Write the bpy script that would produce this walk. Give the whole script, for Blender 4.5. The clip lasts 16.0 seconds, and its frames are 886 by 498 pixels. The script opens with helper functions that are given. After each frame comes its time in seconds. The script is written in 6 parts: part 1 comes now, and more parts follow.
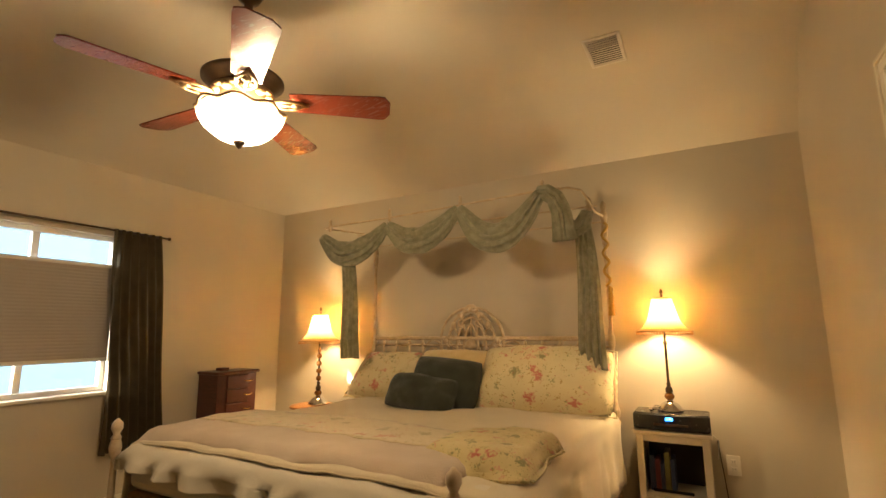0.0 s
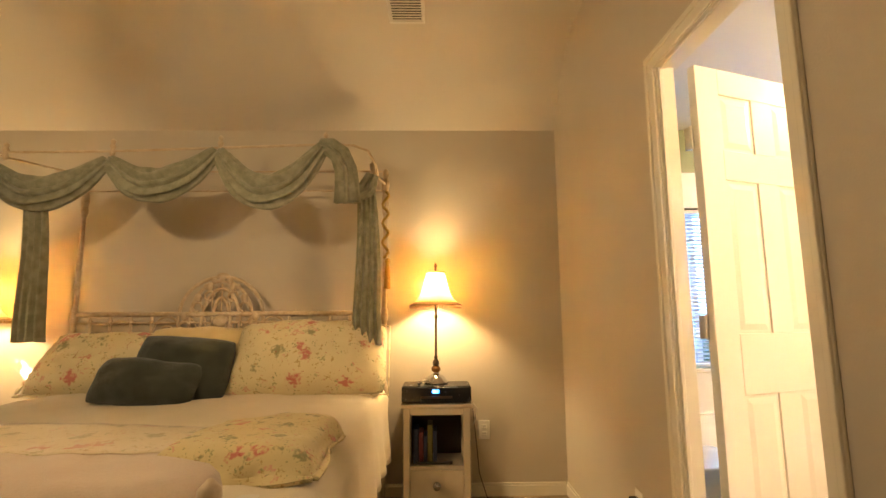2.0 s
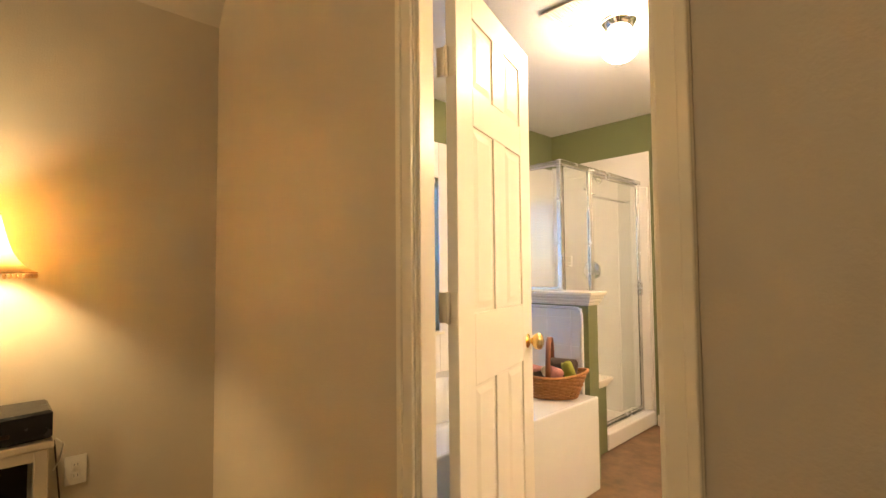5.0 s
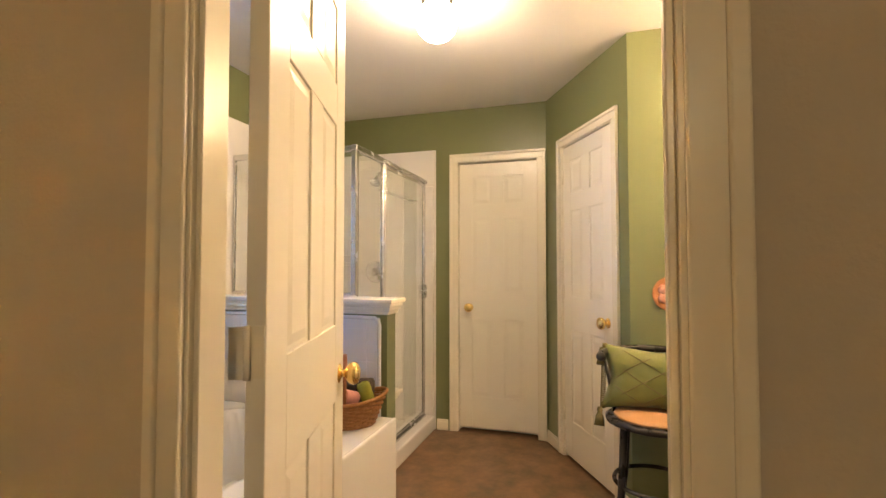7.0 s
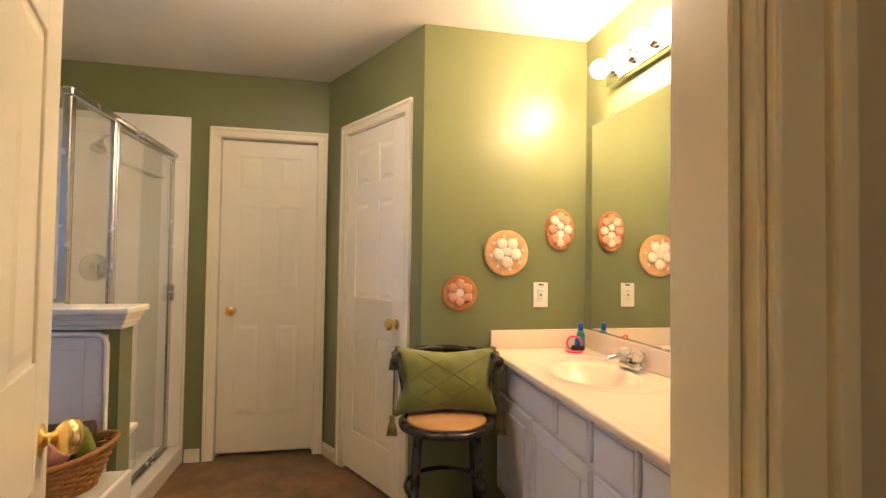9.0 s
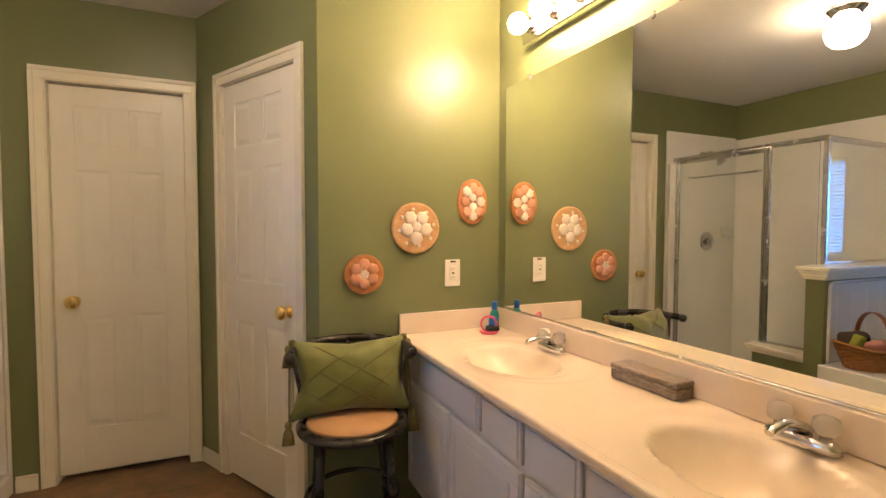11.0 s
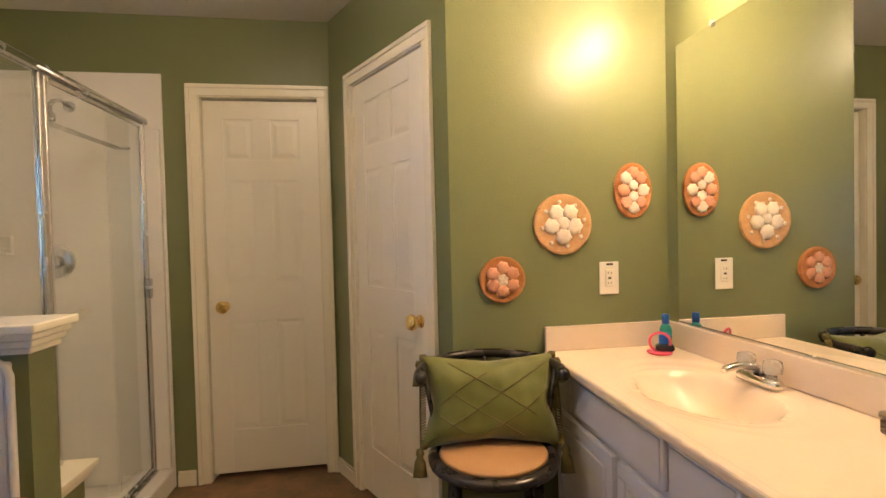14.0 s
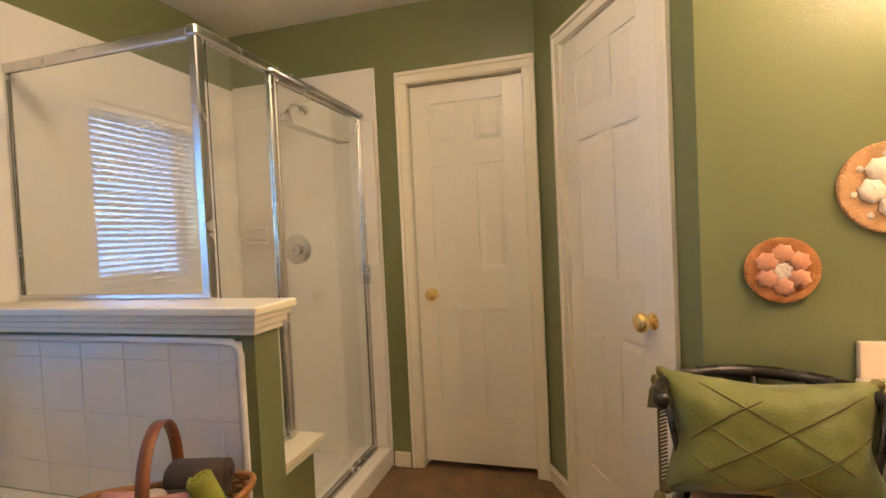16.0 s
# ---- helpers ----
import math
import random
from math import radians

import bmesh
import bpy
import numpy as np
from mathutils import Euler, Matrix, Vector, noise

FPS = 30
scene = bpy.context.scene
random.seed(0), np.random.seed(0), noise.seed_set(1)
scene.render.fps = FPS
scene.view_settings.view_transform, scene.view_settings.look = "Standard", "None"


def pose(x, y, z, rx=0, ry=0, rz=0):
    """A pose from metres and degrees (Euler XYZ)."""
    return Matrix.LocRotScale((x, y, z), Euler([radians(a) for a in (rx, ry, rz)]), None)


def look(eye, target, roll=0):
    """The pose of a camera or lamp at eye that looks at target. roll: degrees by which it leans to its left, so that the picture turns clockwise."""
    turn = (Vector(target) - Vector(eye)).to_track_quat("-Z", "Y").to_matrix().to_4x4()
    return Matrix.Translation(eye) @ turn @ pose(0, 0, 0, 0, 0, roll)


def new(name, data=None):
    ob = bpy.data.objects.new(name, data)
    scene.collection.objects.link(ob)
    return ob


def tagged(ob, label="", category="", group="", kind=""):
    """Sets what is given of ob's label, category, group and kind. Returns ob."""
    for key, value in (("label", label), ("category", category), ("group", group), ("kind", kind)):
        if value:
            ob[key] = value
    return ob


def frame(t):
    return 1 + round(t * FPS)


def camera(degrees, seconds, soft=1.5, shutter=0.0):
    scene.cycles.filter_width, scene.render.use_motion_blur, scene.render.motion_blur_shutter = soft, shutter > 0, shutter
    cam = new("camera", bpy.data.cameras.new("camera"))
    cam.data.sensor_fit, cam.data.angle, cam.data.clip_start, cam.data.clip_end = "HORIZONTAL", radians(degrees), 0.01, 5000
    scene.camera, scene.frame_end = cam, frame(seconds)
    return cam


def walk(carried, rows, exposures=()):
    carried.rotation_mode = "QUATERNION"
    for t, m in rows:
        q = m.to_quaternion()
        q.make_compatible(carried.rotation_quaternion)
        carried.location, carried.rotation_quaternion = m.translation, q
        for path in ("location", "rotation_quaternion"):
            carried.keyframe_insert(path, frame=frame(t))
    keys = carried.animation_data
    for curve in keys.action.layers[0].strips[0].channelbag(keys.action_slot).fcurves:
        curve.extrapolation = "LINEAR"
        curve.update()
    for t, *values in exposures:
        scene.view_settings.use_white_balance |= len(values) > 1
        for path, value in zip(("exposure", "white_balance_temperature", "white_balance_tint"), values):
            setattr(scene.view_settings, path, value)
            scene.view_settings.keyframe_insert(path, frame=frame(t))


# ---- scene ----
cam = camera(85.8, 16.0)
EXPOSURE, SKY, BOWL, GLOBE, BULB, LAMP, FANL, FANA = 2.0, 0.15, 1.2, 16.0, 46.0, 4.0, 7.0, -34.6
PATH = [
    (0, (-0.625, 1.133, 1.212), (-1.565, 2.867, 1.547), -0.4),
    (0.5, (-0.662, 1.176, 1.182), (-1.411, 3.0, 1.517), -0.3),
    (1, (-0.771, 1.236, 1.143), (-1.256, 3.148, 1.473), -0.6),
    (1.5, (-0.82, 1.343, 1.138), (-1.074, 3.301, 1.443), -0.4),
    (2, (-0.87, 1.45, 1.133), (-0.833, 3.431, 1.405), -0.4),
    (2.5, (-0.926, 1.562, 1.151), (-0.604, 3.523, 1.381), -0.4),
    (3, (-1.009, 1.685, 1.125), (-0.397, 3.577, 1.34), -0.8),
    (3.5, (-0.99, 1.848, 1.126), (-0.156, 3.655, 1.32), -0.7),
    (4, (-0.943, 1.984, 1.12), (0.078, 3.694, 1.302), -0.6),
    (4.2, (-0.923, 2.023, 1.132), (0.168, 3.691, 1.295), -0.6),
    (6.3, (-0.665, 2.537, 1.222), (1.12, 3.436, 1.279), -0.3),
    (6.5, (-0.633, 2.574, 1.224), (1.195, 3.382, 1.286), -0.3),
    (7, (-0.549, 2.637, 1.227), (1.359, 3.232, 1.296), 0.0),
    (7.5, (-0.479, 2.69, 1.232), (1.487, 3.048, 1.308), 0.1),
    (8, (-0.397, 2.768, 1.232), (1.600, 2.845, 1.312), 0.2),
    (8.5, (-0.328, 2.816, 1.232), (1.662, 2.632, 1.307), 0.6),
    (9, (-0.275, 2.823, 1.24), (1.684, 2.424, 1.294), 0.8),
    (9.5, (-0.165, 2.846, 1.244), (1.737, 2.229, 1.272), 0.9),
    (10, (-0.081, 2.846, 1.259), (1.762, 2.068, 1.239), 0.8),
    (10.2, (-0.05, 2.851, 1.267), (1.766, 2.015, 1.226), 0.7),
    (12.3, (0.035, 2.701, 1.293), (1.899, 1.989, 1.155), -1.5),
    (12.5, (0.052, 2.713, 1.278), (1.929, 2.033, 1.163), -1.6),
    (13, (0.129, 2.766, 1.277), (2.031, 2.155, 1.181), -1.6),
    (13.5, (0.215, 2.745, 1.257), (2.161, 2.288, 1.194), -1.6),
    (14, (0.31, 2.749, 1.249), (2.287, 2.449, 1.202), -1.4),
    (14.5, (0.378, 2.794, 1.25), (2.371, 2.634, 1.202), -1.3),
    (15, (0.433, 2.786, 1.25), (2.432, 2.842, 1.195), -1.5),
    (15.5, (0.519, 2.784, 1.245), (2.495, 3.085, 1.181), -1.7),
    (16, (0.592, 2.781, 1.223), (2.516, 3.326, 1.162), -2.7),
]
walk(cam, [(t, look(eye, target, roll)) for t, eye, target, roll in PATH], [(0, EXPOSURE + 1.3), (1, EXPOSURE + 1.5), (1.5, EXPOSURE + 1.45), (3, EXPOSURE + 1.5), (4.2, EXPOSURE + 1.4), (6.5, EXPOSURE + 0.72), (8, EXPOSURE + 0.72), (9.5, EXPOSURE + 0.17), (12.5, EXPOSURE + 0.06), (14, EXPOSURE + 0.1), (16, EXPOSURE + 0.34)])

# ---- world and sun: late daylight outside ----
world = bpy.data.worlds.new("sky")
scene.world = world
world.use_nodes = True
wn = world.node_tree.nodes
sky = wn.new("ShaderNodeTexSky")
sky.sky_type, sky.sun_disc = "NISHITA", False
sky.sun_elevation, sky.sun_rotation = radians(22), radians(150)
sky.ozone_density, sky.dust_density = 6.0, 0.5
wn["Background"].inputs["Strength"].default_value = SKY
world.node_tree.links.new(sky.outputs[0], wn["Background"].inputs["Color"])
sun = new("sun", bpy.data.lights.new("sun", "SUN"))
sun.data.energy, sun.data.angle, sun.data.color = 2.0, radians(0.6), (1, 0.92, 0.8)
sun.matrix_world = look((0, 0, 0), (0.35, 0.8, -0.36))


# ---- materials ----
def mat(name, color, rough=0.5, metal=0.0, second=None, scale=6.0, amount=0.5, bump=0.0, bscale=60.0, trans=0.0, ior=1.45, emit=None, strength=0.0, sheen=0.0, spec=0.5, coat=0.0, kind="noise", rvar=0.08):
    m = bpy.data.materials.new(name)
    m.use_nodes = True
    n, l = m.node_tree.nodes, m.node_tree.links
    p = n["Principled BSDF"]
    p.inputs["Base Color"].default_value = (*color, 1)
    p.inputs["Roughness"].default_value = rough
    p.inputs["Metallic"].default_value = metal
    p.inputs["IOR"].default_value = ior
    p.inputs["Transmission Weight"].default_value = trans
    p.inputs["Sheen Weight"].default_value = sheen
    p.inputs["Specular IOR Level"].default_value = spec
    p.inputs["Coat Weight"].default_value = coat
    tc = n.new("ShaderNodeTexCoord")
    if second is None:
        second = tuple(c * 0.86 for c in color)
    big = n.new("ShaderNodeTexNoise")
    big.inputs["Scale"].default_value, big.inputs["Detail"].default_value = scale, 6
    l.new(tc.outputs["Object"], big.inputs["Vector"])
    fine = n.new("ShaderNodeTexNoise")
    fine.inputs["Scale"].default_value, fine.inputs["Detail"].default_value = bscale, 4
    l.new(tc.outputs["Object"], fine.inputs["Vector"])
    if kind == "wood":
        mp = n.new("ShaderNodeMapping")
        mp.inputs["Scale"].default_value = (1.0, 9.0, 9.0)
        l.new(tc.outputs["Object"], mp.inputs["Vector"])
        l.new(mp.outputs[0], big.inputs["Vector"])
        big.inputs["Distortion"].default_value = 1.2
    both = n.new("ShaderNodeMath")
    both.operation = "MULTIPLY_ADD"
    both.inputs[1].default_value = 0.3
    l.new(fine.outputs["Fac"], both.inputs[0])
    l.new(big.outputs["Fac"], both.inputs[2])
    ramp = n.new("ShaderNodeMapRange")
    ramp.inputs["From Min"].default_value, ramp.inputs["From Max"].default_value = 0.45, 0.85
    ramp.inputs["To Max"].default_value = amount
    l.new(both.outputs[0], ramp.inputs["Value"])
    mix = n.new("ShaderNodeMix")
    mix.data_type = "RGBA"
    mix.inputs["A"].default_value, mix.inputs["B"].default_value = (*color, 1), (*second, 1)
    l.new(ramp.outputs[0], mix.inputs["Factor"])
    l.new(mix.outputs["Result"], p.inputs["Base Color"])
    rr = n.new("ShaderNodeMapRange")
    rr.inputs["To Min"].default_value, rr.inputs["To Max"].default_value = max(0.0, rough - rvar), min(1.0, rough + rvar)
    l.new(big.outputs["Fac"], rr.inputs["Value"])
    l.new(rr.outputs[0], p.inputs["Roughness"])
    if bump:
        b = n.new("ShaderNodeBump")
        b.inputs["Strength"].default_value, b.inputs["Distance"].default_value = bump, 0.01
        l.new(fine.outputs["Fac"], b.inputs["Height"])
        l.new(b.outputs[0], p.inputs["Normal"])
    if emit:
        p.inputs["Emission Color"].default_value = (*emit, 1)
        p.inputs["Emission Strength"].default_value = strength
    return m


def cloth(name, color, second, through_weight=0.35, scale=10.0, bscale=400.0):
    """Thin cloth that lets some light pass."""
    m = mat(name, color, 0.9, 0, second, scale, 0.7, 0.25, bscale, sheen=0.3, spec=0.1)
    n, l = m.node_tree.nodes, m.node_tree.links
    p, out = n["Principled BSDF"], n["Material Output"]
    tr = n.new("ShaderNodeBsdfTranslucent")
    tr.inputs["Color"].default_value = (*color, 1)
    mx = n.new("ShaderNodeMixShader")
    mx.inputs[0].default_value = through_weight
    l.new(p.outputs[0], mx.inputs[1])
    l.new(tr.outputs[0], mx.inputs[2])
    l.new(mx.outputs[0], out.inputs["Surface"])
    return m


def floral(name, base, second, density=1.0, fade=0.85):
    """Cream cotton printed with rose sprays and leaves."""
    m = mat(name, base, 0.9, 0, second, 5, 0.5, 0.2, 350, sheen=0.2, spec=0.1)
    n, l = m.node_tree.nodes, m.node_tree.links
    p = n["Principled BSDF"]
    last = p.inputs["Base Color"].links[0].from_socket
    tc = n.new("ShaderNodeTexCoord")
    warp = n.new("ShaderNodeTexNoise")
    warp.inputs["Scale"].default_value = 45
    l.new(tc.outputs["Object"], warp.inputs["Vector"])
    add = n.new("ShaderNodeMixRGB")
    add.blend_type = "ADD"
    add.inputs[0].default_value = 0.10
    l.new(tc.outputs["Object"], add.inputs[1])
    l.new(warp.outputs["Color"], add.inputs[2])
    for col, sc, lim, off in (((0.24, 0.25, 0.11), 17 * density, 0.24, 3.1), ((0.40, 0.28, 0.10), 19 * density, 0.25, 5.7), ((0.58, 0.30, 0.22), 11 * density, 0.22, 8.2), ((0.23, 0.22, 0.11), 6.2 * density, 0.27, 1.42), ((0.50, 0.14, 0.12), 6.2 * density, 0.26, 1.3), ((0.36, 0.05, 0.06), 18 * density, 0.15, 1.9)):
        mp = n.new("ShaderNodeMapping")
        mp.inputs["Location"].default_value = (off, off * 1.7, off * 0.6)
        l.new(add.outputs[0], mp.inputs["Vector"])
        v = n.new("ShaderNodeTexVoronoi")
        v.inputs["Scale"].default_value = sc
        l.new(mp.outputs[0], v.inputs["Vector"])
        st = n.new("ShaderNodeMapRange")
        st.inputs["From Min"].default_value, st.inputs["From Max"].default_value, st.inputs["To Max"].default_value = lim, lim - 0.12, fade
        l.new(v.outputs["Distance"], st.inputs["Value"])
        mx = n.new("ShaderNodeMix")
        mx.data_type = "RGBA"
        mx.inputs["B"].default_value = (*col, 1)
        l.new(st.outputs[0], mx.inputs["Factor"])
        l.new(last, mx.inputs["A"])
        last = mx.outputs["Result"]
    l.new(last, p.inputs["Base Color"])
    return m


def glow(name, color, strength, base=(0.9, 0.88, 0.84)):
    m = bpy.data.materials.new(name)
    m.use_nodes = True
    p = m.node_tree.nodes["Principled BSDF"]
    p.inputs["Base Color"].default_value = (*base, 1)
    p.inputs["Roughness"].default_value = 0.3
    p.inputs["Emission Color"].default_value = (*color, 1)
    p.inputs["Emission Strength"].default_value = strength
    return m


WARM = (1.0, 0.71, 0.36)
FANC = (1.0, 0.74, 0.42)
M_wall = mat("tan wall paint", (0.56, 0.495, 0.39), 0.75, 0, (0.525, 0.46, 0.355), 1.5, 0.6, 0.12, 140)
M_ceil = mat("tan ceiling paint", (0.58, 0.51, 0.40), 0.85, 0, (0.545, 0.475, 0.365), 1.2, 0.6, 0.15, 120)
M_green = mat("green wall paint", (0.185, 0.205, 0.095), 0.33, 0, (0.172, 0.191, 0.088), 1.6, 0.6, 0.10, 130, rvar=0.015)
M_bceil = mat("white ceiling paint", (0.72, 0.70, 0.66), 0.85, 0, (0.66, 0.64, 0.60), 1.3, 0.5, 0.2, 110)
M_trim = mat("cream gloss trim paint", (0.82, 0.77, 0.64), 0.26, 0, (0.80, 0.75, 0.62), 2, 0.3, 0.0, 40, rvar=0.0)
M_door = mat("white semi-gloss door paint", (0.82, 0.78, 0.68), 0.30, 0, (0.795, 0.755, 0.655), 1.5, 0.4, 0.015, 60, rvar=0.03)
M_carpet = mat("tan carpet pile", (0.46, 0.36, 0.22), 0.95, 0, (0.36, 0.27, 0.16), 40, 0.8, 0.8, 500, spec=0.1)
M_vinyl = mat("mottled brown vinyl floor", (0.27, 0.15, 0.075), 0.36, 0, (0.13, 0.085, 0.045), 8, 1.0, 0.08, 30)
M_tile = mat("white glazed tile", (0.78, 0.76, 0.73), 0.16, 0, (0.74, 0.71, 0.67), 4, 0.5, 0.02, 20)
M_grout = mat("pale grout", (0.75, 0.73, 0.70), 0.8, 0, None, 30, 0.6, 0.2, 200)
M_acryl = mat("white acrylic tub", (0.80, 0.79, 0.76), 0.14, 0, (0.76, 0.75, 0.72), 2, 0.5)
M_marble = mat("cream cultured marble", (0.78, 0.66, 0.52), 0.16, 0, (0.73, 0.60, 0.45), 5, 0.6)
M_cab = mat("white painted cabinet", (0.70, 0.69, 0.70), 0.35, 0, (0.65, 0.64, 0.65), 3, 0.5, 0.04, 80)
M_brass = mat("polished brass", (0.97, 0.71, 0.28), 0.24, 0.92, (0.85, 0.57, 0.20), 12, 0.5)
M_chrome = mat("chrome", (0.75, 0.75, 0.76), 0.12, 1, (0.6, 0.6, 0.62), 15, 0.5)
M_alu = mat("satin aluminium", (0.66, 0.66, 0.67), 0.25, 1, (0.56, 0.56, 0.57), 18, 0.5)
M_mirror = mat("mirror silver", (0.86, 0.88, 0.86), 0.0, 1, (0.86, 0.88, 0.86), 1, 0.0, rvar=0.0)
M_glass = mat("clear glass", (0.96, 0.98, 0.97), 0.02, 0, (0.96, 0.98, 0.97), 1, 0, trans=1.0, ior=1.45, rvar=0.02)
M_acrylic = mat("clear acrylic knob", (0.85, 0.85, 0.84), 0.12, 0, (0.80, 0.80, 0.79), 20, 0.5, trans=0.85, ior=1.49)
M_frost = mat("hazy shower glass", (0.92, 0.95, 0.93), 0.0, 0, (0.90, 0.93, 0.91), 3, 0.5, trans=0.97, ior=1.5, rvar=0.0)
M_iron = mat("antique cream enamel", (0.64, 0.52, 0.36), 0.45, 0.0, (0.46, 0.33, 0.19), 25, 0.8, 0.1, 120)
M_spread = mat("cream bedspread cotton", (0.66, 0.57, 0.40), 0.9, 0, (0.60, 0.51, 0.35), 7, 0.5, 0.35, 300, sheen=0.2, spec=0.1)
M_quilt = mat("beige quilt cotton", (0.55, 0.45, 0.35), 0.9, 0, (0.47, 0.37, 0.28), 9, 0.6, 0.4, 160, sheen=0.2, spec=0.1)
M_sheet = mat("white sheet cotton", (0.68, 0.62, 0.50), 0.9, 0, (0.62, 0.55, 0.43), 8, 0.5, 0.3, 300, sheen=0.2, spec=0.1)
M_skirt = mat("gold box spring fabric", (0.30, 0.20, 0.09), 0.9, 0, (0.22, 0.14, 0.06), 12, 0.6, 0.4, 260, spec=0.1)
M_floral = floral("rose print cotton", (0.66, 0.57, 0.34), (0.58, 0.48, 0.27))
M_floral_q = floral("faded rose print quilt cotton", (0.62, 0.52, 0.36), (0.55, 0.45, 0.29), 1.25, 0.5)
M_floral_b = floral("rose print quilt cotton", (0.62, 0.51, 0.27), (0.52, 0.42, 0.20), 1.6)
M_cream = mat("gold cream pillow satin", (0.62, 0.48, 0.24), 0.65, 0, (0.52, 0.39, 0.18), 6, 0.6, 0.25, 200, sheen=0.3)
M_dark = mat("dark green cushion fabric", (0.045, 0.05, 0.036), 0.85, 0, (0.03, 0.034, 0.025), 14, 0.7, 0.5, 220, sheen=0.3, spec=0.15)
M_scarf = cloth("sage green scarf voile", (0.24, 0.24, 0.150), (0.52, 0.48, 0.34), 0.25, 22)
M_curtain = cloth("olive brown curtain sheer", (0.11, 0.08, 0.04), (0.17, 0.13, 0.065), 0.45, 14)
cn, cl = M_curtain.node_tree.nodes, M_curtain.node_tree.links
woven = cn["Material Output"].inputs["Surface"].links[0].from_socket
holes, sheer = cn.new("ShaderNodeBsdfTransparent"), cn.new("ShaderNodeMixShader")
sheer.inputs[0].default_value = 0.16
cl.new(woven, sheer.inputs[1])
cl.new(holes.outputs[0], sheer.inputs[2])
cl.new(sheer.outputs[0], cn["Material Output"].inputs["Surface"])
M_shadecloth = cloth("cream lampshade silk", (0.86, 0.66, 0.40), (0.80, 0.58, 0.33), 0.72, 30, 250)
M_fringe = mat("gold brown fringe", (0.50, 0.30, 0.12), 0.8, 0, (0.34, 0.18, 0.06), 60, 0.8, 0.5, 200)
M_rope = mat("gold cord", (0.55, 0.36, 0.10), 0.6, 0, (0.40, 0.24, 0.06), 80, 0.8, 0.5, 300)
M_cell = cloth("grey cellular shade", (0.46, 0.40, 0.34), (0.42, 0.36, 0.30), 0.10, 5)
M_cherry = mat("dark cherry wood", (0.085, 0.018, 0.010), 0.32, 0, (0.045, 0.010, 0.006), 8, 0.9, 0.05, 60, kind="wood", coat=0.3)
M_blade = mat("red mahogany blade", (0.15, 0.026, 0.012), 0.26, 0, (0.10, 0.018, 0.009), 9, 0.7, 0.04, 60, kind="wood", coat=0.4)
M_oak = mat("honey wood", (0.42, 0.20, 0.07), 0.4, 0, (0.30, 0.13, 0.04), 8, 0.8, 0.05, 60, kind="wood")
M_bronze = mat("dark bronze", (0.07, 0.045, 0.028), 0.35, 0.8, (0.13, 0.08, 0.04), 20, 0.7, 0.1, 120)
M_antique = mat("antique gold metal", (0.50, 0.36, 0.20), 0.4, 0.7, (0.28, 0.18, 0.09), 30, 0.8, 0.2, 160)
M_white = mat("cream painted nightstand", (0.70, 0.62, 0.48), 0.45, 0, (0.58, 0.49, 0.36), 10, 0.6, 0.08, 90)
M_black = mat("black plastic", (0.012, 0.012, 0.013), 0.25, 0, (0.02, 0.02, 0.02), 20, 0.5)
M_inner = mat("dark shelf interior", (0.05, 0.032, 0.02), 0.7, 0, None, 10, 0.6)
M_blkwood = mat("black lacquered wood", (0.016, 0.014, 0.013), 0.28, 0, (0.035, 0.028, 0.022), 14, 0.6, 0.05, 90)
M_cane = mat("tan seat leatherette", (0.50, 0.28, 0.12), 0.5, 0, (0.42, 0.22, 0.09), 14, 0.6, 0.3, 220)
M_pillow = mat("moss green satin", (0.165, 0.18, 0.030), 0.5, 0, (0.12, 0.13, 0.022), 10, 0.6, 0.2, 240, sheen=0.4)
M_cord = mat("dark olive cord", (0.10, 0.095, 0.025), 0.7, 0, (0.20, 0.14, 0.05), 60, 0.8, 0.4, 260)
M_tan = mat("pale woven straw", (0.66, 0.40, 0.20), 0.75, 0, (0.50, 0.27, 0.11), 40, 0.8, 0.5, 220)
M_orange = mat("orange woven straw", (0.58, 0.25, 0.09), 0.75, 0, (0.42, 0.16, 0.05), 40, 0.8, 0.5, 220)
M_shellw = mat("white scallop shell", (0.78, 0.70, 0.60), 0.4, 0, (0.68, 0.54, 0.42), 30, 0.6, 0.2, 120)
M_shellp = mat("pink scallop shell", (0.66, 0.34, 0.22), 0.45, 0, (0.56, 0.22, 0.12), 30, 0.7, 0.2, 120)
M_plate = mat("white plastic plate", (0.78, 0.74, 0.66), 0.35, 0, None, 5, 0.4)
M_slot = mat("dark slots", (0.06, 0.05, 0.045), 0.6, 0, None, 9, 0.4)
M_vent = mat("white enamelled vent", (0.66, 0.61, 0.53), 0.45, 0, (0.56, 0.50, 0.42), 10, 0.6)
M_wicker = mat("honey wicker", (0.42, 0.20, 0.065), 0.6, 0, (0.27, 0.11, 0.03), 50, 0.8, 0.3, 160)
M_bent = mat("red-brown bentwood", (0.26, 0.085, 0.03), 0.4, 0, (0.16, 0.05, 0.018), 9, 0.8, 0.05, 90)
M_pinkt = mat("pink terry", (0.62, 0.30, 0.27), 0.95, 0, (0.52, 0.22, 0.2), 30, 0.7, 0.7, 320)
M_limet = mat("lime terry", (0.36, 0.38, 0.06), 0.95, 0, (0.28, 0.3, 0.05), 30, 0.7, 0.7, 320)
M_dkt = mat("dark brown terry", (0.07, 0.05, 0.04), 0.95, 0, (0.11, 0.08, 0.06), 30, 0.7, 0.7, 320)
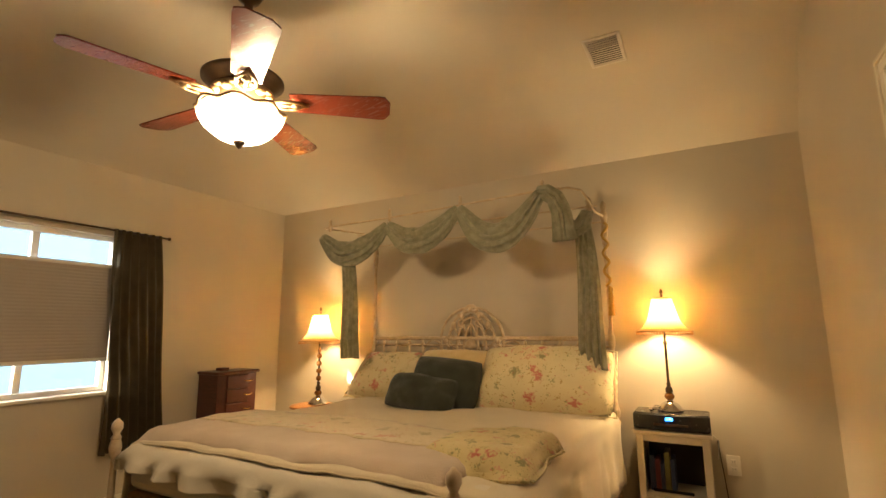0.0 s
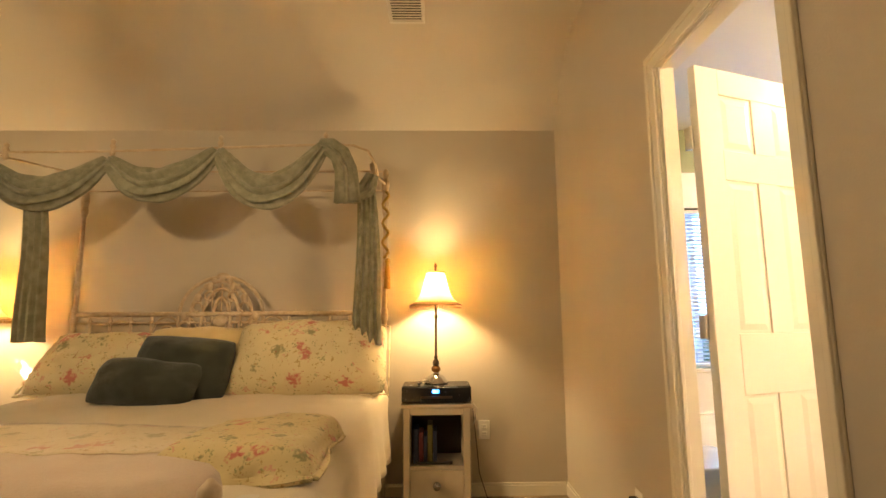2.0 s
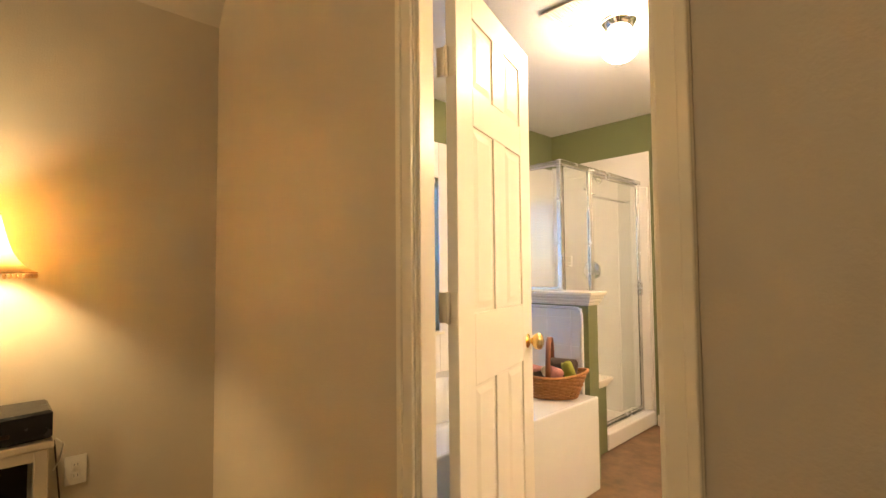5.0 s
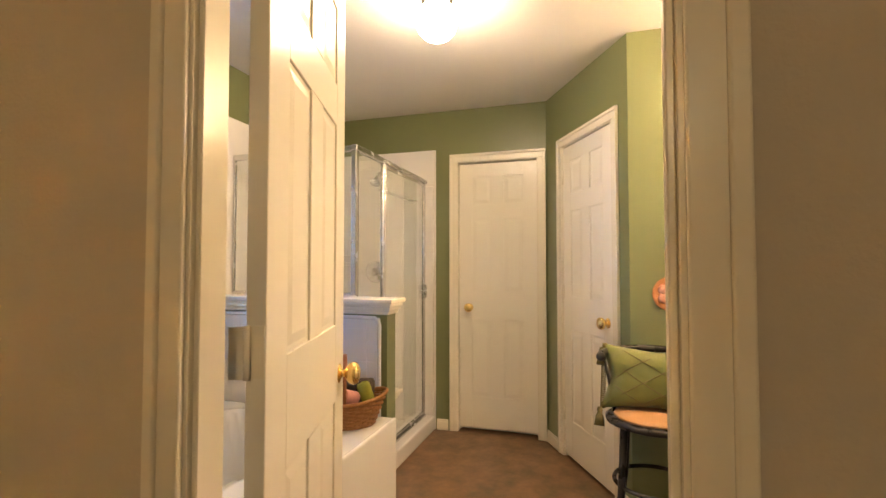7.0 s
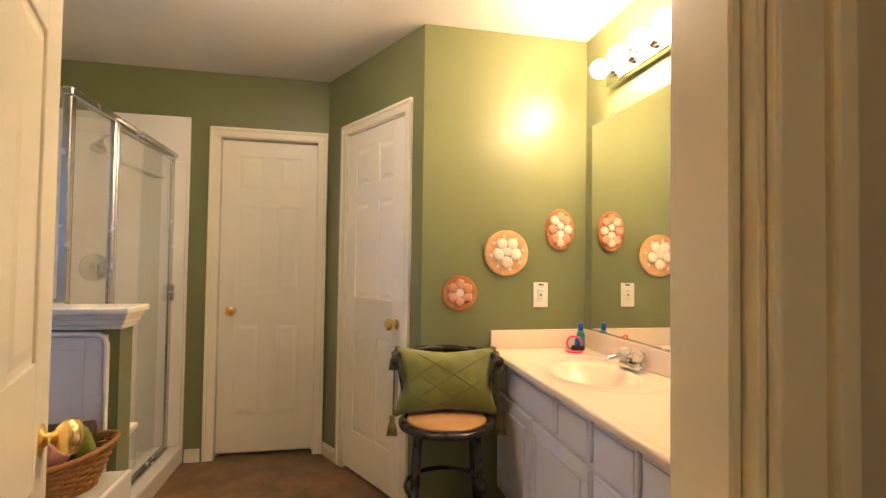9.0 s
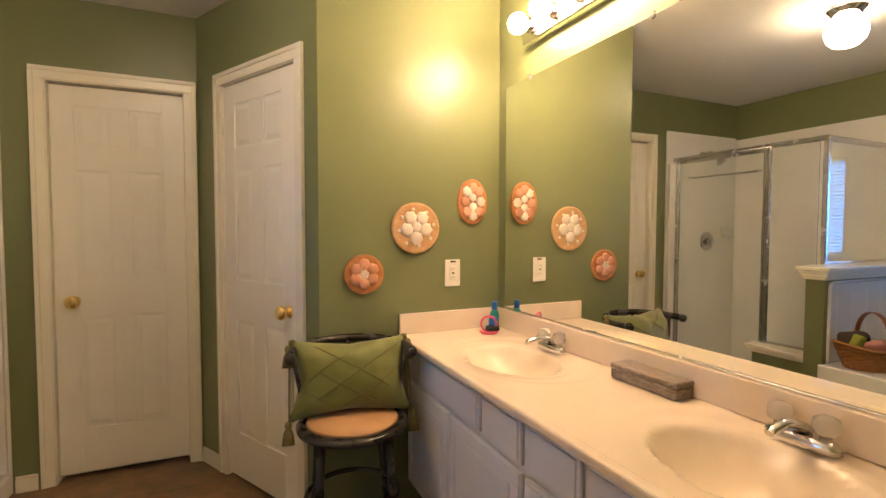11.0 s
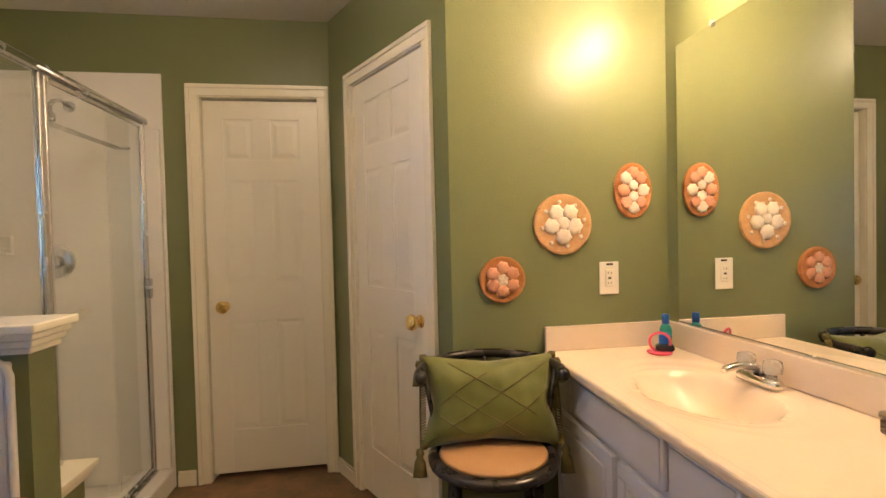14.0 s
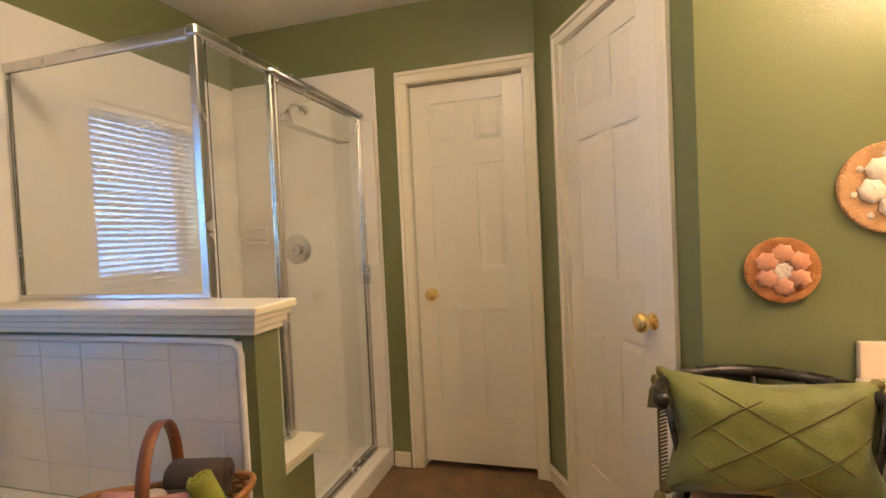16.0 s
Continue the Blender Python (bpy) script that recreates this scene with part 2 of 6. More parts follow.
M_crmt = mat("cream terry", (0.66, 0.57, 0.45), 0.95, 0, (0.57, 0.48, 0.37), 30, 0.7, 0.7, 320)
M_silverbox = mat("silvered carved wood", (0.44, 0.37, 0.30), 0.4, 0.4, (0.16, 0.12, 0.09), 28, 1.0, 0.9, 120, kind="wood")
M_blue = mat("blue plastic", (0.01, 0.10, 0.42), 0.3, 0, None, 9, 0.4)
M_teal = mat("teal plastic", (0.01, 0.24, 0.20), 0.3, 0, None, 9, 0.4)
M_pink = mat("hot pink plastic", (0.80, 0.10, 0.16), 0.35, 0, None, 9, 0.4)
M_slat = mat("white blind slat", (0.74, 0.74, 0.74), 0.4, 0, None, 9, 0.4)
M_vinylw = mat("white window vinyl", (0.74, 0.72, 0.68), 0.35, 0, None, 9, 0.4)
M_amber = mat("amber glass ball", (0.30, 0.13, 0.03), 0.15, 0, (0.16, 0.06, 0.015), 20, 0.7, coat=0.5)
M_book1 = mat("olive book cloth", (0.15, 0.13, 0.03), 0.6, 0, None, 20, 0.5)
M_book2 = mat("dark red book cloth", (0.12, 0.02, 0.02), 0.6, 0, None, 20, 0.5)
M_book3 = mat("navy book cloth", (0.02, 0.03, 0.07), 0.6, 0, None, 20, 0.5)
M_display = glow("blue display", (0.02, 0.25, 1.0), 1.5)
M_bowl = glow("lit clear scalloped glass", (1.0, 0.80, 0.55), BOWL)
bn, bl = M_bowl.node_tree.nodes, M_bowl.node_tree.links
clear, mixed = bn.new("ShaderNodeBsdfTransparent"), bn.new("ShaderNodeMixShader")
mixed.inputs[0].default_value = 0.45
bl.new(clear.outputs[0], mixed.inputs[1])
bl.new(bn["Principled BSDF"].outputs[0], mixed.inputs[2])
bl.new(mixed.outputs[0], bn["Material Output"].inputs["Surface"])
M_globe = glow("lit frosted globe", (1.0, 0.74, 0.50), GLOBE)
M_bulb = glow("lit vanity bulb", (1.0, 0.665, 0.39), BULB)
M_sky1 = glow("bright evening sky", (0.42, 0.72, 1.0), 0.19, (0.01, 0.01, 0.01))
M_sky2 = glow("blue evening sky", (0.16, 0.42, 1.0), 2.7, (0.01, 0.01, 0.01))
M_hedge = mat("dusk foliage", (0.05, 0.07, 0.035), 0.9, 0, (0.025, 0.035, 0.02), 5, 0.9, 0.8, 25)
M_ground = mat("dry lawn", (0.10, 0.11, 0.05), 0.95, 0, (0.06, 0.07, 0.03), 2, 0.8, 0.5, 30)


# ---- builders ----
def box(bm, x0, x1, y0, y1, z0, z1, bevel=0.0, seg=1):
    vs = [bm.verts.new(p) for p in ((x0, y0, z0), (x1, y0, z0), (x1, y1, z0), (x0, y1, z0), (x0, y0, z1), (x1, y0, z1), (x1, y1, z1), (x0, y1, z1))]
    fs = [bm.faces.new([vs[i] for i in f]) for f in ((3, 2, 1, 0), (4, 5, 6, 7), (0, 1, 5, 4), (1, 2, 6, 5), (2, 3, 7, 6), (3, 0, 4, 7))]
    if bevel:
        es = list({e for f in fs for e in f.edges})
        bmesh.ops.bevel(bm, geom=es, offset=bevel, segments=seg, affect="EDGES", profile=0.5)
    return bm


def boxed(x0, x1, y0, y1, z0, z1, bevel=0.0, seg=1):
    return box(bmesh.new(), x0, x1, y0, y1, z0, z1, bevel, seg)


def ring_loft(bm, rings, cap=True, loop=True):
    """Skin over rings of points; cap closes the ends."""
    vr = [[bm.verts.new(p) for p in r] for r in rings]
    k = len(vr[0])
    for a, b in zip(vr, vr[1:]):
        for i in range(k if loop else k - 1):
            j = (i + 1) % k
            bm.faces.new((a[i], a[j], b[j], b[i])).smooth = True
    if cap and loop:
        bm.faces.new(vr[0][::-1])
        bm.faces.new(vr[-1])
    return bm


def lathe(bm, prof, at=(0, 0, 0), seg=20, sx=1.0, sy=1.0, m=None):
    """Turned shape: prof is pairs of radius and height."""
    m = m or Matrix.Translation(at)
    rings = [[m @ Vector((max(r, 1e-4) * sx * math.cos(2 * math.pi * i / seg), max(r, 1e-4) * sy * math.sin(2 * math.pi * i / seg), z)) for i in range(seg)] for r, z in prof]
    return ring_loft(bm, rings)


def tube(bm, pts, r, seg=8, closed=False):
    """Round bar along points; r may be a list."""
    pts = [Vector(p) for p in pts]
    rs = r if isinstance(r, (list, tuple)) else [r] * len(pts)
    rings, up = [], None
    for i, p in enumerate(pts):
        a, b = pts[max(i - 1, 0)], pts[min(i + 1, len(pts) - 1)]
        if closed:
            a, b = pts[i - 1], pts[(i + 1) % len(pts)]
        t = (b - a).normalized()
        if up is None:
            up = t.orthogonal().normalized()
        u = (up - t * up.dot(t)).normalized()
        v = t.cross(u)
        up = u
        rings.append([p + rs[i] * (math.cos(2 * math.pi * k / seg) * u + math.sin(2 * math.pi * k / seg) * v) for k in range(seg)])
    if closed:
        rings.append(rings[0])
    return ring_loft(bm, rings, cap=not closed)


def ball(bm, at, r, sx=1, sy=1, sz=1, u=14, v=9):
    prof = [(r * math.sin(math.pi * i / v), -r * math.cos(math.pi * i / v)) for i in range(v + 1)]
    return lathe(bm, prof, seg=u, m=Matrix.Translation(at) @ Matrix.Diagonal((sx, sy, sz, 1)))


def arc(cx, cz, rx, rz, a0, a1, n, y):
    return [(cx + rx * math.cos(radians(a0 + (a1 - a0) * i / n)), y, cz + rz * math.sin(radians(a0 + (a1 - a0) * i / n))) for i in range(n + 1)]


def mesh_of(name, bm, material):
    bmesh.ops.recalc_face_normals(bm, faces=bm.faces)
    me = bpy.data.meshes.new(name)
    bm.to_mesh(me)
    bm.free()
    me.materials.append(material)
    return me


def part(name, bm, material, parent, label=""):
    ob = new(name, mesh_of(name, bm, material))
    ob.parent = parent
    if parent.type != "EMPTY":
        ob.matrix_parent_inverse = Matrix.Identity(4)
    return tagged(ob, label)


def thing(name, label, category, group="", kind=""):
    ob = new(name)
    ob.empty_display_size = 0.1
    return tagged(ob, label, category, group, kind)


def settle(root, at):
    """Set the thing's own point at its base without moving its parts."""
    m = Matrix.Translation(at)
    for c in root.children:
        c.matrix_parent_inverse = m.inverted()
    root.matrix_basis = m
    return root


def solid(name, bm, material, label="", category="", group="", kind=""):
    return tagged(new(name, mesh_of(name, bm, material)), label, category, group, kind)


# ---- the large structure ----
HB, LX, EX, FX, SX, MY, OY = 4.735, -4.52, 0.085, 3.003, 2.072, 1.565, 4.715
BACK, CZ, BZ = -1.0, 2.93, 2.44
FZ = -0.04


def wall(name, p0, p1, h, thick, material, label, openings=()):
    """Wall seen from inside with p0 at the viewer's left; openings are (s0, s1, z0, z1) along it."""
    n = (Vector(p1) - Vector(p0)).length
    bm = bmesh.new()
    s = 0.0
    for a, b, z0, z1 in sorted(openings):
        box(bm, s, a, 0, thick, FZ - 0.05, h)
        if z0 > 0:
            box(bm, a, b, 0, thick, FZ - 0.05, z0)
        box(bm, a, b, 0, thick, z1, h)
        s = b
    box(bm, s, n, 0, thick, FZ - 0.05, h)
    ob = solid(name, bm, material, label, "wall", kind="structure")
    ob.matrix_world = pose(p0[0], p0[1], 0, 0, 0, math.degrees(math.atan2(p1[1] - p0[1], p1[0] - p0[0])))
    return ob


D0, D1, DH = 2.537, 3.203, 2.098
wall("wall_headboard", (LX - 0.1, HB), (0, HB), 2.5, 0.12, M_wall, "tan painted bedroom wall behind the bed")
wall("wall_window", (LX, BACK), (LX, HB), 2.5, 0.12, M_wall, "tan painted bedroom wall with a window", [(2.10 - BACK, 3.13 - BACK, 0.79, 1.93)])
wall("wall_back", (0, BACK), (LX, BACK), 3.0, 0.12, M_wall, "plain tan bedroom wall")
wall("wall_entry", (0, HB + 0.12), (0, BACK), 2.97, EX / 2, M_wall, "tan painted bedroom wall with the bathroom doorway", [(HB + 0.12 - D1, HB + 0.12 - D0, 0, DH)])
wall("wall_entry_bath", (EX, MY - 0.1), (EX, HB + 0.12), 2.5, EX / 2 - 0.001, M_green, "green painted bathroom wall with the doorway", [(D0 - MY + 0.1, D1 + 0.05 - MY + 0.1, 0, DH)])
WX0 = 0.42
FC = (FX, 2.948)
SC = (SX, 2.452)
CL = math.hypot(FC[0] - SC[0], FC[1] - SC[1])
wall("wall_far", (FX, OY), FC, 2.5, 0.1, M_green, "green painted bathroom wall with a closed door", [(OY - 3.635, OY - 3.008, 0, 2.035)])
wall("wall_closet", FC, SC, 2.5, 0.1, M_green, "green painted angled wall with a closed closet door", [(0.257, 0.911, 0, 2.035)])
wall("wall_shells", SC, (SX, MY), 2.5, 0.1, M_green, "green painted wall hung with shell plaques")
wall("wall_mirror", (SX + 0.1, MY), (EX, MY), 2.5, 0.1, M_green, "green painted wall above the vanity")
wall("wall_outer", (EX, OY), (FX + 0.1, OY), 2.5, 0.15, M_green, "green painted outer bathroom wall with a window", [(WX0 - EX, WX0 + 1.10 - EX, 0.76, 1.86)])

solid("floor_bedroom", boxed(LX, EX * 0.5, BACK, HB, FZ - 0.06, FZ), M_carpet, "tan carpet bedroom floor", "floor", kind="structure")
solid("floor_bath", boxed(EX * 0.5, FX + 0.1, MY, OY, FZ - 0.06, FZ + 0.002), M_vinyl, "mottled brown vinyl bathroom floor", "floor", kind="structure")
# vaulted bedroom ceiling with coved edges at two walls
prof = [(0.0, 2.445), (0.17, 2.68), (0.34, 2.86), (0.52, 2.925), (0.66, CZ)]
bm = bmesh.new()
for off in (0.0, 0.08):
    rows = [[(LX + d, BACK, z + off), (LX + d, HB - d, z + off), (0.0, HB - d, z + off)] for d, z in prof]
    rows.append([(LX + 1.2, BACK, CZ + off), (LX + 1.2, HB - 1.2, CZ + off), (0.0, HB - 1.2, CZ + off)])
    rows.append([(0.0, BACK, CZ + off), (0.0, BACK, CZ + off), (0.0, BACK + 0.01, CZ + off)])
    ring_loft(bm, rows, cap=False, loop=False)
solid("ceiling_bedroom", bm, M_ceil, "tan painted vaulted bedroom ceiling", "ceiling", kind="structure")
solid("ceiling_bath", boxed(EX * 0.5, FX + 0.1, MY - 0.1, OY + 0.1, BZ, BZ + 0.06), M_bceil, "white painted bathroom ceiling", "ceiling", kind="structure")
# Slab added out of view above the ceilings, shutting out sun and sky.
solid("sky_block_slab", boxed(LX - 0.3, FX + 0.4, BACK - 0.3, HB + 0.4, 3.03, 3.1), M_bceil, "unseen slab added over the rooms to keep out sun and sky", "roof", kind="structure")
solid("backdrop_west", boxed(LX - 4.1, LX - 4.0, -1.5, 7.0, -0.2, 5.5), M_sky1, "pale evening sky beyond the bedroom window", "sky", kind="structure")
solid("backdrop_north", boxed(-2.0, 4.0, OY + 3.0, OY + 3.1, -0.2, 5.5), M_sky2, "blue evening sky beyond the tub window", "sky", kind="structure")
# Made-up dark treeline, added to dim the sky glow low in the tub window.
bm = bmesh.new()
rows = []
for i in range(61):
    x = -2.0 + 6.0 * i / 60
    top = 0.95 + 0.28 * noise.noise(Vector((x * 1.3, 2.0, 0.4))) + 0.12 * noise.noise(Vector((x * 6.0, 5.0, 1.4)))
    rows.append([(x, OY + 2.55 + 0.10 * noise.noise(Vector((x * 4, j * 0.7, 3.0))), -0.2 + (top + 0.2) * j / 12) for j in range(13)] + [(x, OY + 2.9, top), (x, OY + 2.9, -0.2)])
ring_loft(bm, rows)
solid("added_treeline", bm, M_hedge, "dark treeline shape added to dim the low view beyond the tub window", "trees", kind="structure")
solid("ground", boxed(-400, 400, -400, 400, -0.3, -0.2), M_ground, "dry lawn outside the house", "ground", kind="structure")

# Unseen slabs added behind both closed doors to stop sky light leaking through.
solid("light_block_toilet_door", boxed(FX + 0.101, FX + 0.16, 2.8, 3.9, FZ - 0.05, 2.5), M_bceil, "unseen slab added behind the door to block sky light", "wall", kind="structure")
bm = boxed(0.0, CL, 0.101, 0.16, FZ - 0.05, 2.5)
bk_ = solid("light_block_closet_door", bm, M_bceil, "unseen slab added behind the closet door to block sky light", "wall", kind="structure")
bk_.matrix_world = pose(FC[0], FC[1], 0, 0, 0, math.degrees(math.atan2(SC[1] - FC[1], SC[0] - FC[0])))


def baseboard(p0, p1, material=M_trim, h=0.085):
    n = (Vector(p1) - Vector(p0)).length
    bm = bmesh.new()
    box(bm, 0, n, -0.012, -0.001, FZ + 0.003, FZ + h - 0.018)
    box(bm, 0, n, -0.008, -0.001, FZ + h - 0.018, FZ + h, 0.002)
    ob = solid("baseboard", bm, material, "cream painted baseboard", "baseboard", kind="structure")
    ob.matrix_world = pose(p0[0], p0[1], 0, 0, 0, math.degrees(math.atan2(p1[1] - p0[1], p1[0] - p0[0])))


def along(s):
    d = (Vector(SC) - Vector(FC)).normalized()
    return tuple(Vector(FC) + d * s)


baseboard((LX, HB), (-0.014, HB))
baseboard((0, HB), (0, 3.259))
baseboard((0, 2.476), (0, BACK))
baseboard((LX, BACK), (LX, HB - 0.014))
baseboard((FX, 3.79), (FX, 3.70))
baseboard(FC, along(0.192))
baseboard(along(0.976), SC)
baseboard(SC, (SX, 2.10))


def knob(parent, x, y, z, side):
    bm = bmesh.new()
    m = Matrix.Translation((x, y, z)) @ Matrix.Rotation(radians(90 * side), 4, "X")
    lathe(bm, [(0.0, 0.0), (0.029, 0.0), (0.028, 0.002), (0.016, 0.005), (0.011, 0.010), (0.012, 0.018), (0.021, 0.023), (0.031, 0.033), (0.034, 0.044), (0.030, 0.055), (0.016, 0.062), (0.0, 0.063)], seg=20, m=m)
    return part("door_knob", bm, M_brass, parent, "round polished brass knob")


def door_leaf(parent, w, h, z0=0.012, thick=0.035, y=0.0, knob_at=None, both=False, hinge_x=None):
    """Six-panel door: local x across, front towards -y."""
    t0, t1 = y, y + thick
    bm = bmesh.new()
    fr = [0.0, 0.050, 0.157, 0.213, 0.488, 0.592, 0.884, 1.0]
    zs = [z0 + h * (1 - f) for f in fr]
    st, mid = 0.105 * w / 0.62, 0.10 * w / 0.62
    xs = [(st, w / 2 - mid / 2), (w / 2 + mid / 2, w - st)]
    box(bm, 0, st, t0, t1, z0, z0 + h, 0.0015)
    box(bm, w - st, w, t0, t1, z0, z0 + h, 0.0015)
    for i in (0, 2, 4, 6):
        box(bm, st, w - st, t0, t1, zs[i + 1], zs[i], 0.0015)
    for i in (1, 3, 5):
        box(bm, xs[0][1], xs[1][0], t0, t1, zs[i + 1], zs[i], 0.0015)
    leaf = part("door_leaf", bm, M_door, parent)
    for i in (1, 3, 5):
        for a, b in xs:
            bm = bmesh.new()
            box(bm, a, b, t0 + 0.006, t1 - 0.006, zs[i + 1], zs[i])
            for sgn in (0, 1):
                ya, yb = (t0 + 0.006, t0 + 0.0015) if sgn == 0 else (t1 - 0.006, t1 - 0.0015)
                o = [Vector((a + 0.012, ya, zs[i + 1] + 0.012)), Vector((b - 0.012, ya, zs[i + 1] + 0.012)), Vector((b - 0.012, ya, zs[i] - 0.012)), Vector((a + 0.012, ya, zs[i] - 0.012))]
                n = [Vector((a + 0.034, yb, zs[i + 1] + 0.034)), Vector((b - 0.034, yb, zs[i + 1] + 0.034)), Vector((b - 0.034, yb, zs[i] - 0.034)), Vector((a + 0.034, yb, zs[i] - 0.034))]
                vo, vn = [bm.verts.new(p) for p in o], [bm.verts.new(p) for p in n]
                for k in range(4):
                    bm.faces.new((vo[k], vo[(k + 1) % 4], vn[(k + 1) % 4], vn[k]))
                bm.faces.new(vn)
            part("panel", bm, M_door, leaf)
    if knob_at is not None:
        knob(parent, knob_at, t0, 0.905, 1)
        if both:
            knob(parent, knob_at, t1, 0.905, -1)
    if hinge_x is not None:
        for hz in (0.25, 1.05, 1.82):
            bm = bmesh.new()
            tube(bm, [(hinge_x, t0 - 0.004, hz - 0.045), (hinge_x, t0 - 0.004, hz + 0.045)], 0.006)
            box(bm, hinge_x - 0.016, hinge_x + 0.016, t0 - 0.002, t0 + 0.001, hz - 0.044, hz + 0.044)
            part("hinge", bm, M_trim, parent, "painted butt hinge")
    return leaf


def casing(parent, x0, x1, top, y, face=-1, w=0.065, leg=FZ + 0.003):
    """Moulded casing round an opening x0..x1, proud of the wall at y."""
    for name, a in (("casing_leg", (x0 - w, x0, leg, top)), ("casing_leg", (x1, x1 + w, leg, top)), ("casing_head", (x0 - w, x1 + w, top, top + w))):
        bm = bmesh.new()
        def slab(u0, u1, v0, v1, t):
            ya, yb = sorted((y, y + face * t))
            box(bm, u0, u1, ya, yb, v0, v1, min(0.004, t * 0.3), 3)
        u0, u1, v0, v1 = a
        slab(u0, u1, v0, v1, 0.011)
        if name == "casing_head":
            slab(u0 + 0.002, u1 - 0.002, v1 - 0.022, v1 - 0.001, 0.019)
        elif u0 < x0:
            slab(u0 + 0.001, u0 + 0.022, v0, v1 + w - 0.024, 0.019)
        else:
            slab(u1 - 0.022, u1 - 0.001, v0, v1 + w - 0.024, 0.019)
        part(name, bm, M_trim, parent)


def jamb(parent, x0, x1, top, y0, y1, stop=None):
    bm = bmesh.new()
    t = 0.012
    box(bm, x0, x0 + t, y0, y1, FZ + 0.003, top, 0.001)
    box(bm, x1 - t, x1, y0, y1, FZ + 0.003, top, 0.001)
    box(bm, x0 + t, x1 - t, y0, y1, top - t, top, 0.001)
    part("jamb", bm, M_trim, parent)
    if stop:
        bm = bmesh.new()
        box(bm, x0 + t, x0 + t + 0.01, stop[0], stop[1], FZ + 0.003, top - t, 0.002)
        box(bm, x1 - t - 0.01, x1 - t, stop[0], stop[1], FZ + 0.003, top - t, 0.002)
        box(bm, x0 + t, x1 - t, stop[0], stop[1], top - t - 0.01, top - t, 0.002)
        part("door_stop", bm, M_trim, parent)


# doorway from the bedroom to the bathroom, door swung open into the bathroom
d1 = thing("door_1", "open white six-panel door in cream casing", "door", kind="structure")
W1 = D1 - D0
casing(d1, 0.006, W1 - 0.006, DH - 0.008, 0.0, -1, 0.060)
casing(d1, -0.042, W1 - 0.008, DH - 0.008, EX, 1, 0.056)
bm = boxed(0, 0.012, -0.001, 0.072, FZ + 0.003, DH, 0.001)
box(bm, 0.012, 0.022, 0.008, 0.024, FZ + 0.003, DH - 0.012, 0.002)
part("jamb", bm, M_trim, d1)
bm = boxed(W1 - 0.012, W1, -0.001, EX + 0.001, FZ + 0.003, DH, 0.001)
box(bm, W1 - 0.022, W1 - 0.012, 0.012, 0.035, FZ + 0.003, DH - 0.012, 0.002)
part("jamb", bm, M_trim, d1)
bm = boxed(0.012, W1 - 0.012, -0.001, EX + 0.001, DH - 0.012, DH, 0.001)
box(bm, 0.022, W1 - 0.022, 0.012, 0.035, DH - 0.022, DH - 0.012, 0.002)
part("head_jamb", bm, M_trim, d1)
d1.matrix_world = pose(0, D1, 0, 0, 0, -90)
dl = thing("door_swing", "open white six-panel door with brass knobs", "door", kind="structure")
door_leaf(dl, 0.683, 2.112, z0=FZ + 0.014, knob_at=0.625, both=True)
for hz in (0.25, 1.08, 1.80):
    bm = bmesh.new()
    tube(bm, [(-0.008, 0.03, hz - 0.045), (-0.008, 0.03, hz + 0.045)], 0.006)
    box(bm, -0.002, 0.001, 0.003, 0.033, hz - 0.044, hz + 0.044)
    box(bm, -0.010, -0.002, 0.031, 0.060, hz - 0.044, hz + 0.044)
    part("hinge", bm, M_trim, dl, "painted butt hinge")
DOORANG = 18.3
dl.matrix_world = pose(0.138, 3.165, 0.0, 0, 0, DOORANG)

d2 = thing("door_2", "closed white six-panel door with a brass knob", "door", kind="structure")
w2 = 3.635 - 3.008
casing(d2, 0.008, w2 - 0.008, 2.028, 0.0, -1, 0.062)
jamb(d2, 0, w2, 2.035, -0.001, 0.099, (0.07, 0.085))
door_leaf(d2, w2 - 0.03, 2.022, z0=FZ + 0.033, y=0.035, knob_at=0.080)
for c in d2.children:
    if c.name.split(".")[0] in ("door_leaf", "door_knob"):
        c.location.x += 0.015
d2.matrix_world = pose(FX, 3.635, 0, 0, 0, -90)
d3 = thing("door_3", "closed white six-panel closet door with a brass knob", "door", kind="structure")
w3 = 0.911 - 0.257
casing(d3, 0.008, w3 - 0.008, 2.028, 0.0, -1, 0.062)
jamb(d3, 0, w3, 2.035, -0.001, 0.099, (0.05, 0.07))
door_leaf(d3, w3 - 0.03, 2.03, z0=FZ + 0.025, y=0.004, knob_at=w3 - 0.095, hinge_x=0.0)
for c in d3.children:
    if c.name.split(".")[0] in ("door_leaf", "door_knob", "hinge"):
        c.location.x += 0.015
a3 = math.degrees(math.atan2(SC[1] - FC[1], SC[0] - FC[0]))
q = along(0.257)
d3.matrix_world = pose(q[0], q[1], 0, 0, 0, a3)


